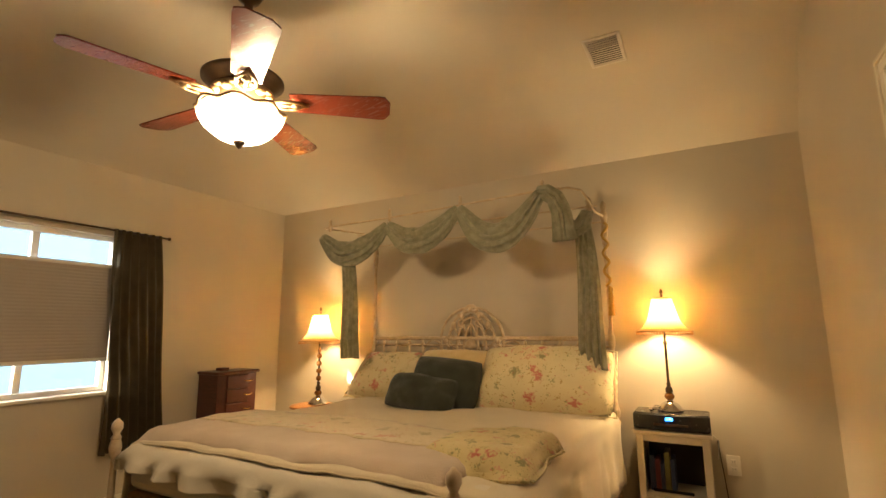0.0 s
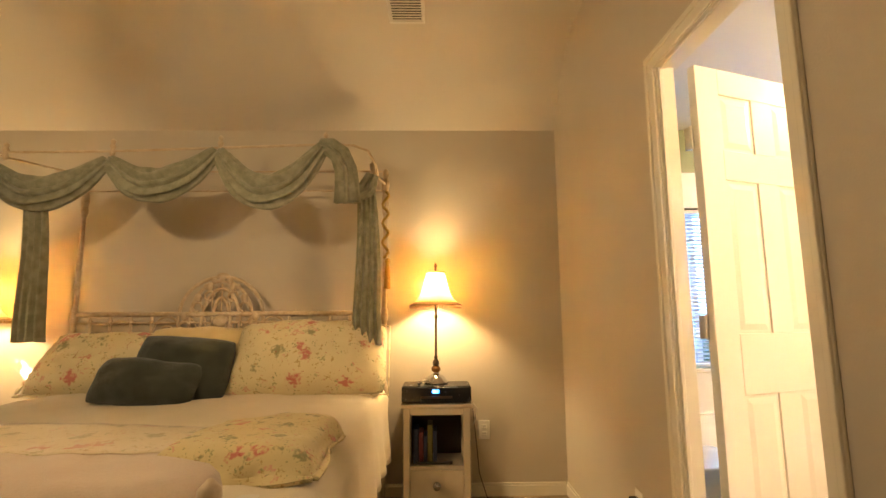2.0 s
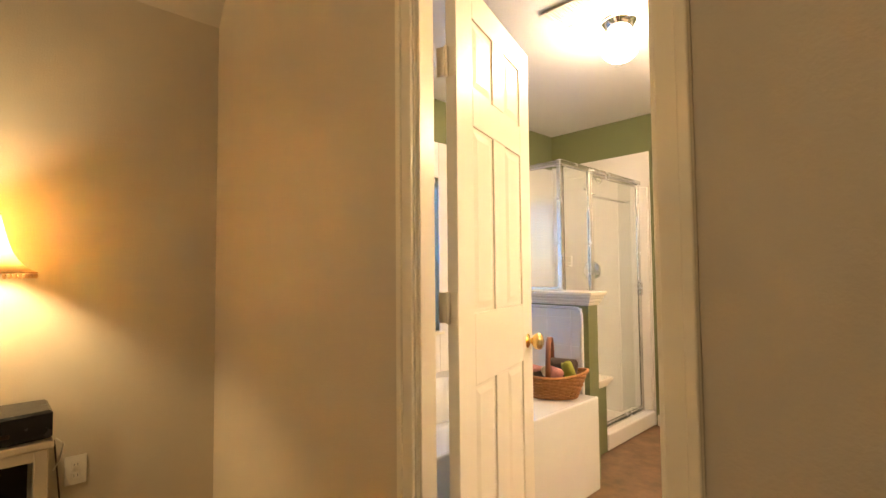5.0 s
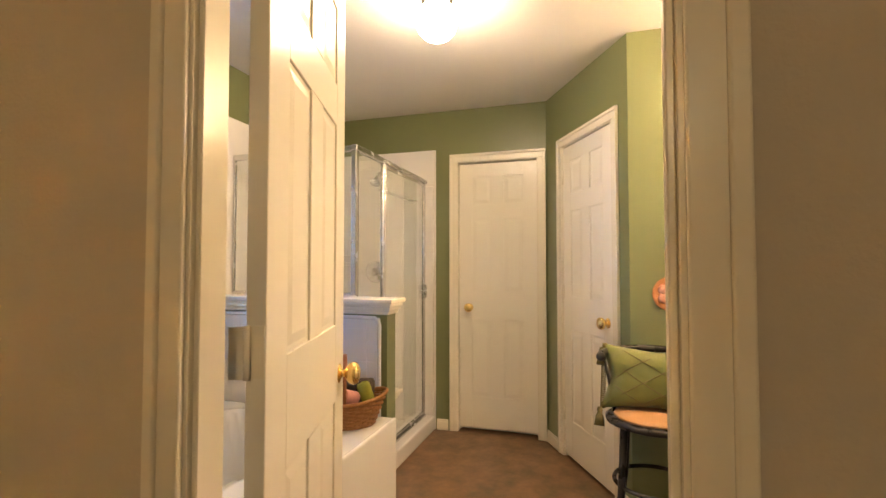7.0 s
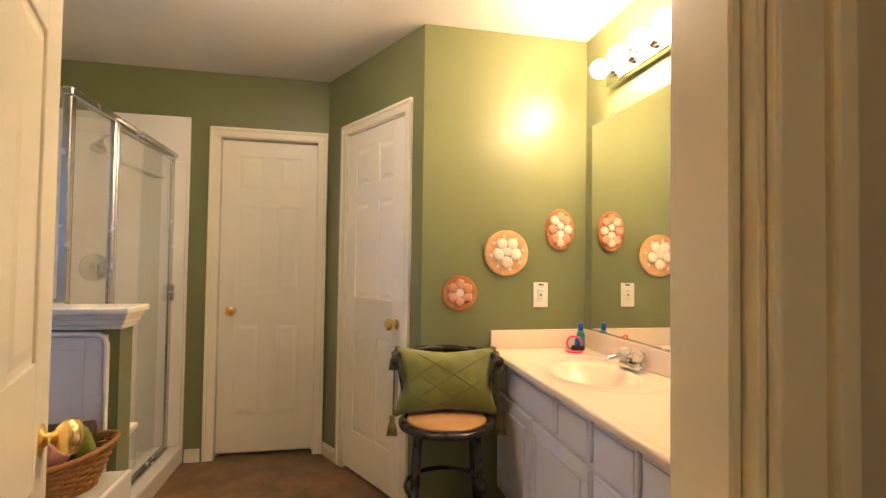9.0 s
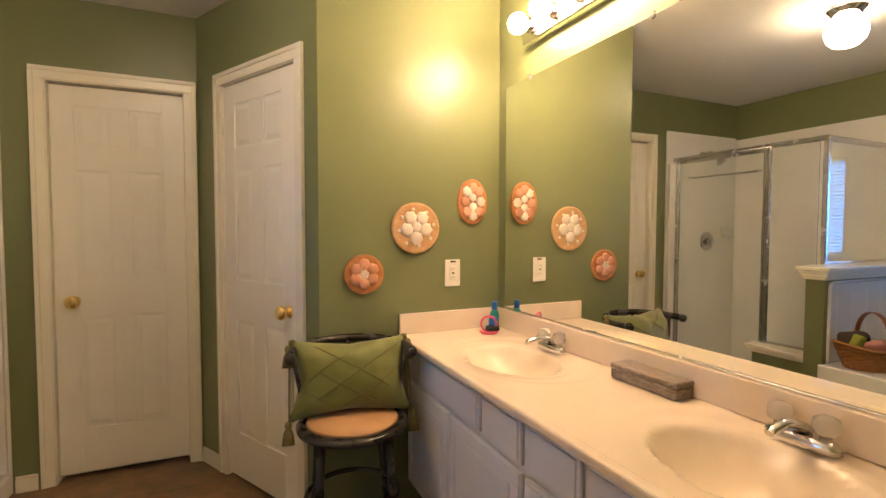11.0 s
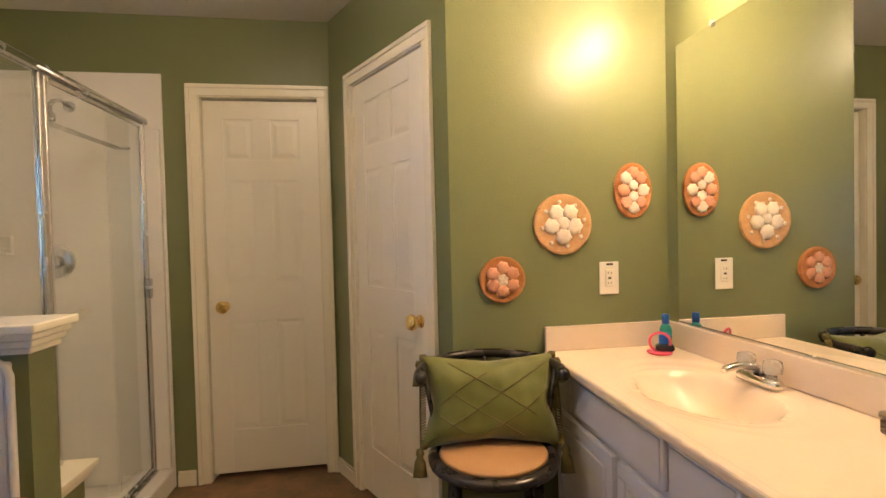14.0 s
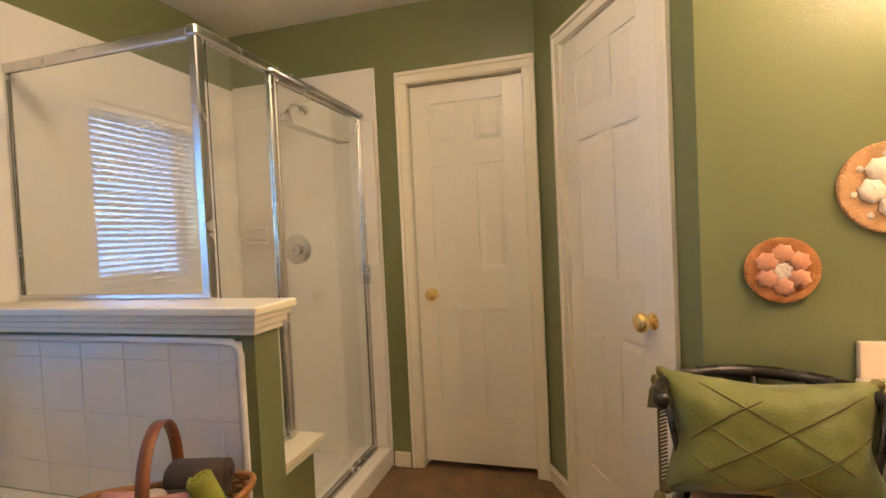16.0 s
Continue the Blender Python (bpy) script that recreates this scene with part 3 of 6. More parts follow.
# windows
def window(name, label, m, w, z0, z1, depth):
    """Two-sash vinyl window: local x across, room towards -y."""
    win = thing(name, label, "window", kind="structure")
    def ring(nm, a, b, c, d, y0, y1, t, parent):
        bm = bmesh.new()
        box(bm, a, a + t, y0, y1, c, d, 0.002)
        box(bm, b - t, b, y0, y1, c, d, 0.002)
        box(bm, a + t, b - t, y0, y1, d - t, d, 0.002)
        box(bm, a + t, b - t, y0, y1, c, c + t, 0.002)
        return part(nm, bm, M_vinylw, parent)
    ring("window_frame", 0, w, z0, z1, depth * 0.45, depth * 0.85, 0.035, win)
    bm = boxed(w / 2 - 0.022, w / 2 + 0.022, depth * 0.5, depth * 0.8, z0 + 0.036, z1 - 0.036, 0.003)
    part("mullion", bm, M_vinylw, win)
    for a, b in ((0.036, w / 2 - 0.023), (w / 2 + 0.023, w - 0.036)):
        pane = part("pane", boxed(a, b, depth * 0.64, depth * 0.66, z0 + 0.036, z1 - 0.036), M_glass, win)
        pane.visible_shadow = False
    bm = boxed(-0.03, w + 0.03, -0.03, depth * 0.44, z0 - 0.025, z0 - 0.001, 0.004, 2)
    part("window_sill", bm, M_trim, win, "cream painted sill")
    win.matrix_world = m
    return win


w_1 = window("window_1", "white sliding window with a half-raised grey shade", pose(LX, 2.10, 0, 0, 0, 90), 1.03, 0.79, 1.93, 0.12)
w_2 = window("window_2", "white window above the tub behind mini blinds", pose(WX0, OY, 0, 0, 0, 0), 1.10, 0.76, 1.86, 0.15)

# cellular shade, lowered from the top and raised from the bottom
sh = thing("cellular_shade", "grey cellular shade across the middle of the window", "window shade")
bm = bmesh.new()
ring = []
for i in range(57):
    z = 1.03 + 0.66 * i / 56
    ring.append([(LX - 0.018 + (0.0008 if i % 2 else -0.0008), 2.115, z), (LX - 0.018 + (0.0008 if i % 2 else -0.0008), 3.115, z), (LX - 0.040 - (0.0008 if i % 2 else -0.0008), 3.115, z), (LX - 0.040 - (0.0008 if i % 2 else -0.0008), 2.115, z)])
ring_loft(bm, ring)
for f in bm.faces:
    f.smooth = False
part("pleats", bm, M_cell, sh)
for z in (1.015, 1.70):
    part("shade_rail", boxed(LX - 0.045, LX - 0.012, 2.112, 3.118, z - 0.012, z + 0.015, 0.004), M_vinylw, sh)
settle(sh, (LX - 0.03, 2.615, 1.0))

# mini blinds over the tub window
bl = thing("mini_blinds", "white horizontal mini blinds over the tub window", "blinds")
me = None
nsl = 38
for i in range(nsl):
    z = 0.80 + i * (1.80 - 0.80) / (nsl - 1)
    if me is None:
        bm = bmesh.new()
        rows = []
        for u in (-1, -0.4, 0.4, 1):
            rows.append([(WX0 + 0.015, 0.011 * u, -0.006 * u + 0.002 * (1 - u * u)), (WX0 + 1.085, 0.011 * u, -0.006 * u + 0.002 * (1 - u * u))])
        rows += [[(a, b, c + 0.001) for a, b, c in r] for r in rows[::-1]]
        rows.append(rows[0])
        ring_loft(bm, rows, cap=False, loop=False)
        me = mesh_of("slat", bm, M_slat)
    ob = new("slat", me)
    ob.parent = bl
    ob.location = (0, OY + 0.03, z)
part("head_rail", boxed(WX0 + 0.01, WX0 + 1.09, OY + 0.012, OY + 0.048, 1.825, 1.855, 0.003), M_slat, bl)
part("bottom_rail", boxed(WX0 + 0.01, WX0 + 1.09, OY + 0.018, OY + 0.042, 0.778, 0.79, 0.003), M_slat, bl)
settle(bl, (WX0 + 0.55, OY + 0.03, 0.78))

# curtain panel beside the bedroom window
cu = thing("curtain", "olive brown sheer curtain panel hanging beside the window", "curtain")
bm = bmesh.new()
rows = []
for j in range(40):
    f = j / 39
    z = 1.975 - f * 1.62
    c, hw = 3.205 + 0.11 * f, 0.175 + 0.05 * f + 0.01 * math.sin(f * 7)
    row = []
    for i in range(81):
        u = i / 80
        x = LX + 0.075 + (0.018 + 0.012 * f) * math.sin(u * 2 * math.pi * 6.5 + 1.2 * math.sin(3 * f + u * 4)) + 0.008 * math.sin(u * 41 + 5 * f)
        row.append((x, c + (u * 2 - 1) * hw, z))
    rows.append(row)
ring_loft(bm, rows, cap=False, loop=False)
ring_loft(bm, [[(x - 0.002, y, z) for x, y, z in r] for r in rows], cap=False, loop=False)
part("panel_cloth", bm, M_curtain, cu)
bm = bmesh.new()
tube(bm, [(LX + 0.075, 2.0, 1.965), (LX + 0.075, 3.44, 1.965)], 0.008)
ball(bm, (LX + 0.075, 3.45, 1.965), 0.014)
tube(bm, [(LX + 0.001, 3.40, 1.965), (LX + 0.075, 3.40, 1.965)], 0.006)
part("curtain_rod", bm, M_bronze, cu)
settle(cu, (LX + 0.075, 3.25, 0.35))


# ---- bedroom: bed ----
bed = thing("iron_bed", "antique cream iron canopy bed with tall turned posts", "bed")
PX0, PX1, PY = -3.18, -1.195, 4.58


def post_prof(h):
    p = [(0.016, FZ), (0.016, 0.25), (0.024, 0.27), (0.024, 0.30), (0.015, 0.32), (0.015, 0.62), (0.024, 0.64), (0.028, 0.67), (0.022, 0.70), (0.015, 0.72)]
    if h > 1.5:
        p += [(0.015, 1.08), (0.024, 1.11), (0.024, 1.16), (0.015, 1.18), (0.014, h - 0.32), (0.024, h - 0.30), (0.020, h - 0.26), (0.026, h - 0.22), (0.018, h - 0.16), (0.026, h - 0.12), (0.026, h - 0.09), (0.014, h - 0.07), (0.022, h - 0.045), (0.020, h - 0.02), (0.006, h)]
    else:
        p += [(0.015, h - 0.10), (0.024, h - 0.09), (0.014, h - 0.07), (0.026, h - 0.045), (0.024, h - 0.02), (0.006, h)]
    return p


for x in (PX0, PX1):
    bm = bmesh.new()
    lathe(bm, post_prof(2.11), (x, PY, 0), 14)
    part("head_post", bm, M_iron, bed)
for x in (PX0 + 0.02, -1.335):
    bm = bmesh.new()
    lathe(bm, post_prof(0.80), (x, 2.50, 0), 14)
    part("foot_post", bm, M_iron, bed)
for z, r in ((1.145, 0.017), (1.09, 0.009), (0.55, 0.012)):
    bm = bmesh.new()
    tube(bm, [(PX0, PY, z), (PX1, PY, z)], r)
    part("head_rail", bm, M_iron, bed)
for z in (0.34,):
    bm = bmesh.new()
    tube(bm, [(PX0 + 0.02, 2.50, z), (-1.335, 2.50, z)], 0.011)
    part("foot_rail", bm, M_iron, bed)
for x in (PX0, PX1):
    part("side_rail", boxed(x - 0.015, x + 0.015, 2.51, 4.57, 0.20, 0.26, 0.004), M_iron, bed)
cx = (PX0 + PX1) / 2 - 0.06
for k in range(9):
    for sgn in (-1, 1):
        x = cx + sgn * (0.44 + 0.13 * k)
        if k < 5 and PX0 + 0.05 < x < PX1 - 0.05:
            bm = bmesh.new()
            tube(bm, [(x, PY, 0.55), (x, PY, 1.14)], 0.010)
            ball(bm, (x, PY, 1.10), 0.016)
            part("spindle", bm, M_iron, bed)
for rx, top, base in ((0.27, 1.385, 1.13), (0.20, 1.36, 1.10), (0.13, 1.31, 1.02), (0.07, 1.25, 0.95)):
    bm = bmesh.new()
    pts = [(cx - rx, PY, 0.56)] + arc(cx, base, rx, top - base, 180, 0, 20, PY) + [(cx + rx, PY, 0.56)]
    tube(bm, pts, 0.012)
    part("crest_arch", bm, M_iron, bed)
for sgn in (-1, 1):
    for rx in (0.10, 0.055):
        bm = bmesh.new()
        c = cx + sgn * 0.34
        tube(bm, [(c - rx, PY, 0.56)] + arc(c, 0.98, rx, 0.15 if rx > 0.06 else 0.09, 180, 0, 14, PY) + [(c + rx, PY, 0.56)], 0.007)
        part("side_arch", bm, M_iron, bed)
for k in range(-3, 4):
    bm = bmesh.new()
    tube(bm, [(cx + 0.02 * k, PY, 0.75), (cx + 0.055 * k, PY, 1.2 - 0.012 * k * k), (cx + 0.075 * k, PY, 1.34 - 0.02 * k * k)], 0.006)
    part("crest_ray", bm, M_iron, bed)
bm = bmesh.new()
ball(bm, (cx, PY, 1.39), 0.028, 1.6, 0.6, 0.8)
for k in range(-2, 3):
    ball(bm, (cx + 0.05 * k, PY - 0.006, 1.37 - 0.012 * k * k), 0.020, 1, 0.6, 1)
part("crest_casting", bm, M_iron, bed)
# cast leaves and scrolls between the arches
for k in range(-3, 4):
    if k:
        bm = bmesh.new()
        x, z = cx + 0.075 * k, 1.345 - 0.024 * k * k
        ball(bm, (x, PY - 0.010, z), 0.024, 1, 0.6, 1.2)
        tube(bm, [(x + 0.030 * math.cos(q), PY - 0.008, z - 0.06 + 0.030 * math.sin(q)) for q in [j * 0.5 for j in range(11)]], 0.008, 6)
        part("leaf_casting", bm, M_iron, bed)
bm = bmesh.new()
ball(bm, (cx, PY - 0.008, 1.10), 0.045, 1.2, 0.5, 0.9)
part("crest_casting", bm, M_iron, bed)

# half-tester canopy over the headboard
CY, CZ1 = 4.15, 2.095
CXL, CXR = -3.40, -1.34
bm = bmesh.new()
pts = [(PX0, PY, 2.0), (PX0 - 0.05, PY - 0.12, 2.06), (CXL - 0.05, CY + 0.12, 2.09), (CXL - 0.03, CY + 0.03, 2.075)] + [(CXL + 0.06, CY, 2.08), (-2.76, CY, CZ1 - 0.01), (-2.14, CY, CZ1 + 0.01), (-1.53, CY, CZ1 + 0.03), (CXR, CY, CZ1 + 0.025), (CXR + 0.08, CY + 0.04, 2.10), (CXR + 0.12, CY + 0.10, 2.03), (PX1 - 0.03, PY - 0.18, 2.0), (PX1, PY, 2.0)]
tube(bm, pts, 0.008)
part("canopy_rail", bm, M_iron, bed)
for y, z in ((PY, 1.96), (CY + 0.22, 2.03)):
    bm = bmesh.new()
    tube(bm, [(PX0 - 0.05, y, z), (PX1, y, z)], 0.006)
    part("canopy_bar", bm, M_iron, bed)
for x, z in ((-3.345, 2.065), (-2.735, CZ1 - 0.01), (-2.115, CZ1 + 0.01), (-1.505, CZ1 + 0.03)):
    bm = bmesh.new()
    lathe(bm, [(0.010, -0.03), (0.016, -0.01), (0.012, 0.01), (0.018, 0.03), (0.010, 0.045), (0.016, 0.06), (0.004, 0.075)], (x, CY, z), 12)
    part("finial", bm, M_iron, bed)
bm = bmesh.new()
lathe(bm, [(0.012, 1.93), (0.018, 1.95), (0.014, 1.99), (0.022, 2.02), (0.014, 2.05), (0.022, 2.075), (0.006, 2.10)], (PX1 - 0.06, PY - 0.20, 0), 12)
part("finial", bm, M_iron, bed)
settle(bed, ((PX0 + PX1) / 2, 3.5, 0))


def crumple(x, y, z, k, s):
    v = noise.noise_vector(Vector((x * s, y * s, z * s)))
    return Vector((x, y, z)) + v * k


def draped(name, x0, x1, y0, y1, top, hems, material, label, category, puff=0.02, seed=0.0, nx=60, ny=50, wave=0.012, skirt=(1, 1, 1, 1), amp=0.012, round_=0.06, crop=None):
    """Cloth laid over a block: it falls over the sides to its hem. skirt: left, right, foot, head."""
    bm = bmesh.new()
    drop = top - hems
    def axis(a, b, n, s0, s1):
        vals = []
        if s0:
            vals += [(a, drop * (1 - i / 9.0)) for i in range(9)]
        vals += [(a + (b - a) * i / n, 0.0) for i in range(n + 1)]
        if s1:
            vals += [(b, drop * (i + 1) / 9.0) for i in range(9)]
        return vals
    ax, ay = axis(x0, x1, nx, skirt[0], skirt[1]), axis(y0, y1, ny, skirt[2], skirt[3])
    rows = []
    for y, dy in ay:
        row = []
        if crop and (dy > 0 or not crop[2] <= y <= crop[3] + 0.03 * math.sin(y)):
            continue
        for x, dx in ax:
            if crop and (dx > 0 or not crop[0] <= x <= crop[1]):
                continue
            d = max(dx, dy)
            ex = min(x - x0, x1 - x) if (skirt[0] or skirt[1]) else 1
            ey = min(y - y0 if skirt[2] else 9, y1 - y if skirt[3] else 9)
            e = max(0.0, min(ex, ey))
            z = top + puff * min(1, e / 0.3) - d - (round_ * max(0, 1 - e / round_) ** 2 if d == 0 else round_ * (1 - d / max(drop, 1e-6)))
            ox = oy = 0.0
            if d > 0:
                k = d / drop
                t = (x if dy > 0 else y) * 26 + seed
                w = wave * (0.4 + k) * math.sin(t + 1.5 * math.sin(t * 0.37))
                if dx > 0 and x == x0:
                    ox = -abs(0.015 * k) - w
                elif dx > 0:
                    ox = abs(0.015 * k) + w
                if dy > 0 and y == y0:
                    oy = -abs(0.015 * k) - w
                elif dy > 0:
                    oy = abs(0.015 * k) + w
                z += 0.02 * k * math.sin(t * 0.3 + seed)
            p = crumple(x + seed, y, z, amp, 4.0) + crumple(x + seed, y, z, amp * 0.5, 11.0) - Vector((x + seed, y, z))
            row.append((p.x - seed + ox, p.y + oy, p.z))
        rows.append(row)
    ring_loft(bm, rows, cap=False, loop=False)
    ob = solid(name, bm, material, label, category)
    for edge in (rows[0], [r[-1] for r in rows]):
        bm = bmesh.new()
        tube(bm, edge, 0.005 if name != "quilt_border" else 0.003, 6)
        part("hem", bm, material, ob)
    so = ob.modifiers.new("thick", "SOLIDIFY")
    so.thickness, so.offset = (0.002 if name == "quilt_border" else 0.008), 1
    return ob


mt = thing("mattress", "gold fabric box spring under a cream mattress", "mattress")
part("box_spring", boxed(-3.15, -1.20, 2.56, 4.55, 0.26, 0.46, 0.03, 3), M_skirt, mt)
part("mattress_pad", boxed(-3.15, -1.20, 2.56, 4.55, 0.461, 0.645, 0.05, 3), M_sheet, mt)
settle(mt, (-2.17, 3.5, 0.26))
draped("bedspread", -3.17, -1.165, 2.56, 4.5, 0.675, 0.30, M_spread, "cream cotton bedspread laid over the bed", "bedspread", 0.025, 1.7, skirt=(1, 1, 0, 0))
draped("bed_sheet", -3.13, -1.25, 2.50, 2.80, 0.680, 0.57, M_sheet, "white cotton sheet with a wavy hem hanging at the foot", "sheet", 0.0, 4.1, wave=0.02, skirt=(1, 0, 1, 0), ny=14)
draped("folded_quilt", -3.14, -1.42, 2.60, 3.22, 0.735, 0.675, M_quilt, "beige folded quilt across the foot of the bed", "quilt", 0.015, 7.3, wave=0.004, skirt=(1, 0, 1, 0), ny=24)
draped("quilt_border", -3.14, -1.42, 2.60, 3.22, 0.7445, 0.6845, M_floral_q, "rose print band on the folded quilt", "quilt", 0.015, 7.3, wave=0.004, skirt=(1, 0, 1, 0), ny=24, crop=(-3.08, -1.50, 2.84, 3.20))
draped("floral_throw", -1.66, -1.20, 2.80, 3.24, 0.765, 0.70, M_floral_b, "gold rose print throw at the foot of the bed", "throw", 0.01, 2.3, wave=0.008, skirt=(0, 1, 1, 0), nx=30, ny=30)


def pillow(name, w, h, d, material, label, m, flange=0.0, seed=0.0, category="pillow", n=30, cords=None):
    """Stuffed pillow standing in local x (width) and z (height), front towards -y."""
    pl = thing(name, label, category, "pillows on the bed" if cords is None else "")
    bm = bmesh.new()
    for side in (-1, 1):
        rows = []
        for j in range(n + 1):
            v = j / n * 2 - 1
            row = []
            for i in range(n + 1):
                u = i / n * 2 - 1
                fu, fv = max(0, 1 - abs(u) ** 3.0), max(0, 1 - abs(v) ** 3.0)
                t = d / 2 * (fu * fv) ** 0.62
                ear = 0.07 if cords is None else 0.15
                pin = 1 - ear * (1 - abs(u)) * abs(v) ** 2
                pin2 = 1 - ear * (1 - abs(v)) * abs(u) ** 2
                rnd = 1 - (0.13 if flange == 0 else 0.09) * (u * u * v * v) if cords is None else 1 + 0.05 * (u * u * v * v) ** 2
                x, z = u * w / 2 * pin2 * rnd, v * h / 2 * pin * rnd
                nz = noise.noise(Vector((x * 7 + seed, z * 7, side * 3.1))) * 0.018 + noise.noise(Vector((x * 19 + seed, z * 19, side))) * 0.006
                row.append((x, side * (t + 0.004 + nz * min(1, t / 0.03)), z + h / 2))
            rows.append(row)
        ring_loft(bm, rows, cap=False, loop=False)
    bmesh.ops.remove_doubles(bm, verts=bm.verts, dist=0.0005)
    body = part("pillow_body", bm, material, pl)
    if flange:
        bm = bmesh.new()
        per = []
        for i in range(120):
            a = i / 120 * 4
            k, f = int(a), a - int(a)
            c = [(-1, -1), (1, -1), (1, 1), (-1, 1)]
            p0, p1 = c[k], c[(k + 1) % 4]
            per.append((p0[0] + (p1[0] - p0[0]) * f, p0[1] + (p1[1] - p0[1]) * f))
        rows = []
        for s, yy in ((0.0, -0.004), (1.0, -0.003), (1.0, 0.003), (0.0, 0.004)):
            row = []
            for i, (u, v) in enumerate(per):
                rip = 0.010 * s * math.sin(i * 1.7)
                row.append((u * (w / 2 - 0.012 + flange * s), yy + rip, h / 2 + v * (h / 2 - 0.012 + flange * s)))
            rows.append(row)
        rows.append(rows[0])
        ring_loft(bm, rows, cap=False)
        part("ruffle", bm, material, pl, "ruffled border")
    if cords:
        cords(pl, w, h, d)
    pl.matrix_world = m
    return pl


pillow("pillow_sham", 0.93, 0.50, 0.35, M_floral, "rose print cream pillow sham with a ruffled border", pose(-1.58, 4.13, 0.69, -40, 0, 4), 0.006, 1.0)
pillow("pillow_sham", 0.78, 0.44, 0.26, M_floral, "rose print cream pillow sham propped on the headboard", pose(-2.86, 4.24, 0.69, -42, 0, -4), 0.016, 5.0)
pillow("pillow", 0.66, 0.42, 0.20, M_cream, "gold cream satin pillow propped between the shams", pose(-2.25, 4.22, 0.69, -24, 0, 0), 0.0, 9.0)
pillow("cushion", 0.52, 0.37, 0.17, M_dark, "dark green fabric cushion leaning on a pillow", pose(-2.21, 3.99, 0.695, -26, 5, 8), 0.0, 12.0, "cushion")
pillow("cushion", 0.54, 0.27, 0.16, M_dark, "dark green fabric cushion lying against another", pose(-2.33, 3.87, 0.69, -36, 5, 2), 0.0, 15.0, "cushion")


# scarf draped over the canopy rail
def swag(bm, pts, rad, flat=1.0, folds=9, seg=96, amp=0.34, out=0.0):
    """Gathered cloth along points: rad gives half heights; folds run along it."""
    pts = [Vector(p) for p in pts]
    rings = []
    for i, p in enumerate(pts):
        a, b = pts[max(i - 1, 0)], pts[min(i + 1, len(pts) - 1)]
        t = (b - a).normalized()
        side = Vector((0, -1, 0))
        up = side.cross(t).normalized()
        ring = []
        for k in range(seg):
            an = 2 * math.pi * k / seg
            r = rad[i] * (1 + amp * math.sin(folds * an + 0.6 * math.sin(i * 0.5)) + 0.05 * math.sin(3 * an + i * 0.7))
            ring.append(p + up * (r * math.cos(an)) + side * (r * flat * math.sin(an)))
        rings.append(ring)
    return ring_loft(bm, rings)


sc = thing("canopy_scarf", "sage green voile scarf swagged along the canopy rail", "drape")
anch = [(-3.40, 1.99), (-2.735, CZ1 - 0.075), (-2.115, CZ1 - 0.02), (-1.505, CZ1 + 0.01)]
for (xa, za), (xb, zb), sag in zip(anch, anch[1:], (0.19, 0.185, 0.27)):
    pts, rad = [], []
    for i in range(29):
        f = i / 28
        pts.append((xa + (xb - xa) * f, CY - 0.035 - 0.03 * math.sin(math.pi * f), za + (zb - za) * f - sag * 4 * f * (1 - f) * (0.85 + 0.15 * math.sin(math.pi * f))))
        rad.append(0.028 + 0.050 * math.sin(math.pi * f) ** 0.8)
    bm = bmesh.new()
    swag(bm, pts, rad, 0.55)
    part("swag", bm, M_scarf, sc)
def tail(name, x, y, z0, z1, w0, w1, lean=0.0, depth=0.32):
    bm = bmesh.new()
    rings = []
    for i in range(30):
        f = i / 29
        w = w0 + (w1 - w0) * f ** 0.7
        ring = []
        for k in range(96):
            an = 2 * math.pi * k / 96
            c, s = math.cos(an), math.sin(an)
            rip = 0.42 * math.sin(c * 13 + f * 1.5) * w * (0.5 + 0.5 * f)
            ring.append((x + lean * f + w * c + 0.01 * math.sin(5 * f), y + depth * w * s + rip * 0.45, z0 + (z1 - z0) * f + 0.005 * f * math.sin(c * 4)))
        rings.append(ring)
    ring_loft(bm, rings)
    return part(name, bm, M_scarf, sc)
tail("scarf_tail", -3.13, CY - 0.03, 1.87, 1.0, 0.06, 0.085, 0.06)
tail("scarf_tail", -1.285, PY - 0.30, 1.93, 0.96, 0.05, 0.088, 0.03)
bm = bmesh.new()
swag(bm, [(-1.535, CY - 0.03, CZ1 + 0.01), (-1.47, CY - 0.045, CZ1 - 0.0), (-1.41, CY - 0.05, CZ1 - 0.05), (-1.375, CY - 0.05, CZ1 - 0.14), (-1.365, CY - 0.05, CZ1 - 0.24), (-1.36, CY - 0.05, CZ1 - 0.33)], [0.035, 0.042, 0.045, 0.05, 0.055, 0.06], 0.5)
part("scarf_end", bm, M_scarf, sc)
bm = bmesh.new()
swag(bm, [(-1.38, CY - 0.02, CZ1 - 0.20), (-1.32, CY + 0.03, CZ1 - 0.26), (-1.27, CY + 0.08, CZ1 - 0.22), (-1.24, CY + 0.11, CZ1 - 0.12)], [0.04, 0.05, 0.045, 0.03], 0.6)
part("scarf_knot", bm, M_scarf, sc)
settle(sc, (-2.3, CY, 1.9))
tc_ = thing("tassel_cord", "gold twisted cord with a tassel tied round the bed post", "tassel")
bm = bmesh.new()
tube(bm, [(PX1 + 0.005 + 0.02 * math.sin(i * 0.9), PY - 0.03 + 0.012 * math.cos(i * 0.9), 1.95 - 0.018 * i) for i in range(26)], 0.010)
part("cord", bm, M_rope, tc_)
bm = bmesh.new()
lathe(bm, [(0.006, 0.10), (0.016, 0.09), (0.018, 0.07), (0.012, 0.06), (0.018, 0.03), (0.022, -0.10)], (PX1 + 0.02, PY - 0.035, 1.40), 12)
part("tassel", bm, M_rope, tc_)
settle(tc_, (PX1, PY, 1.4))


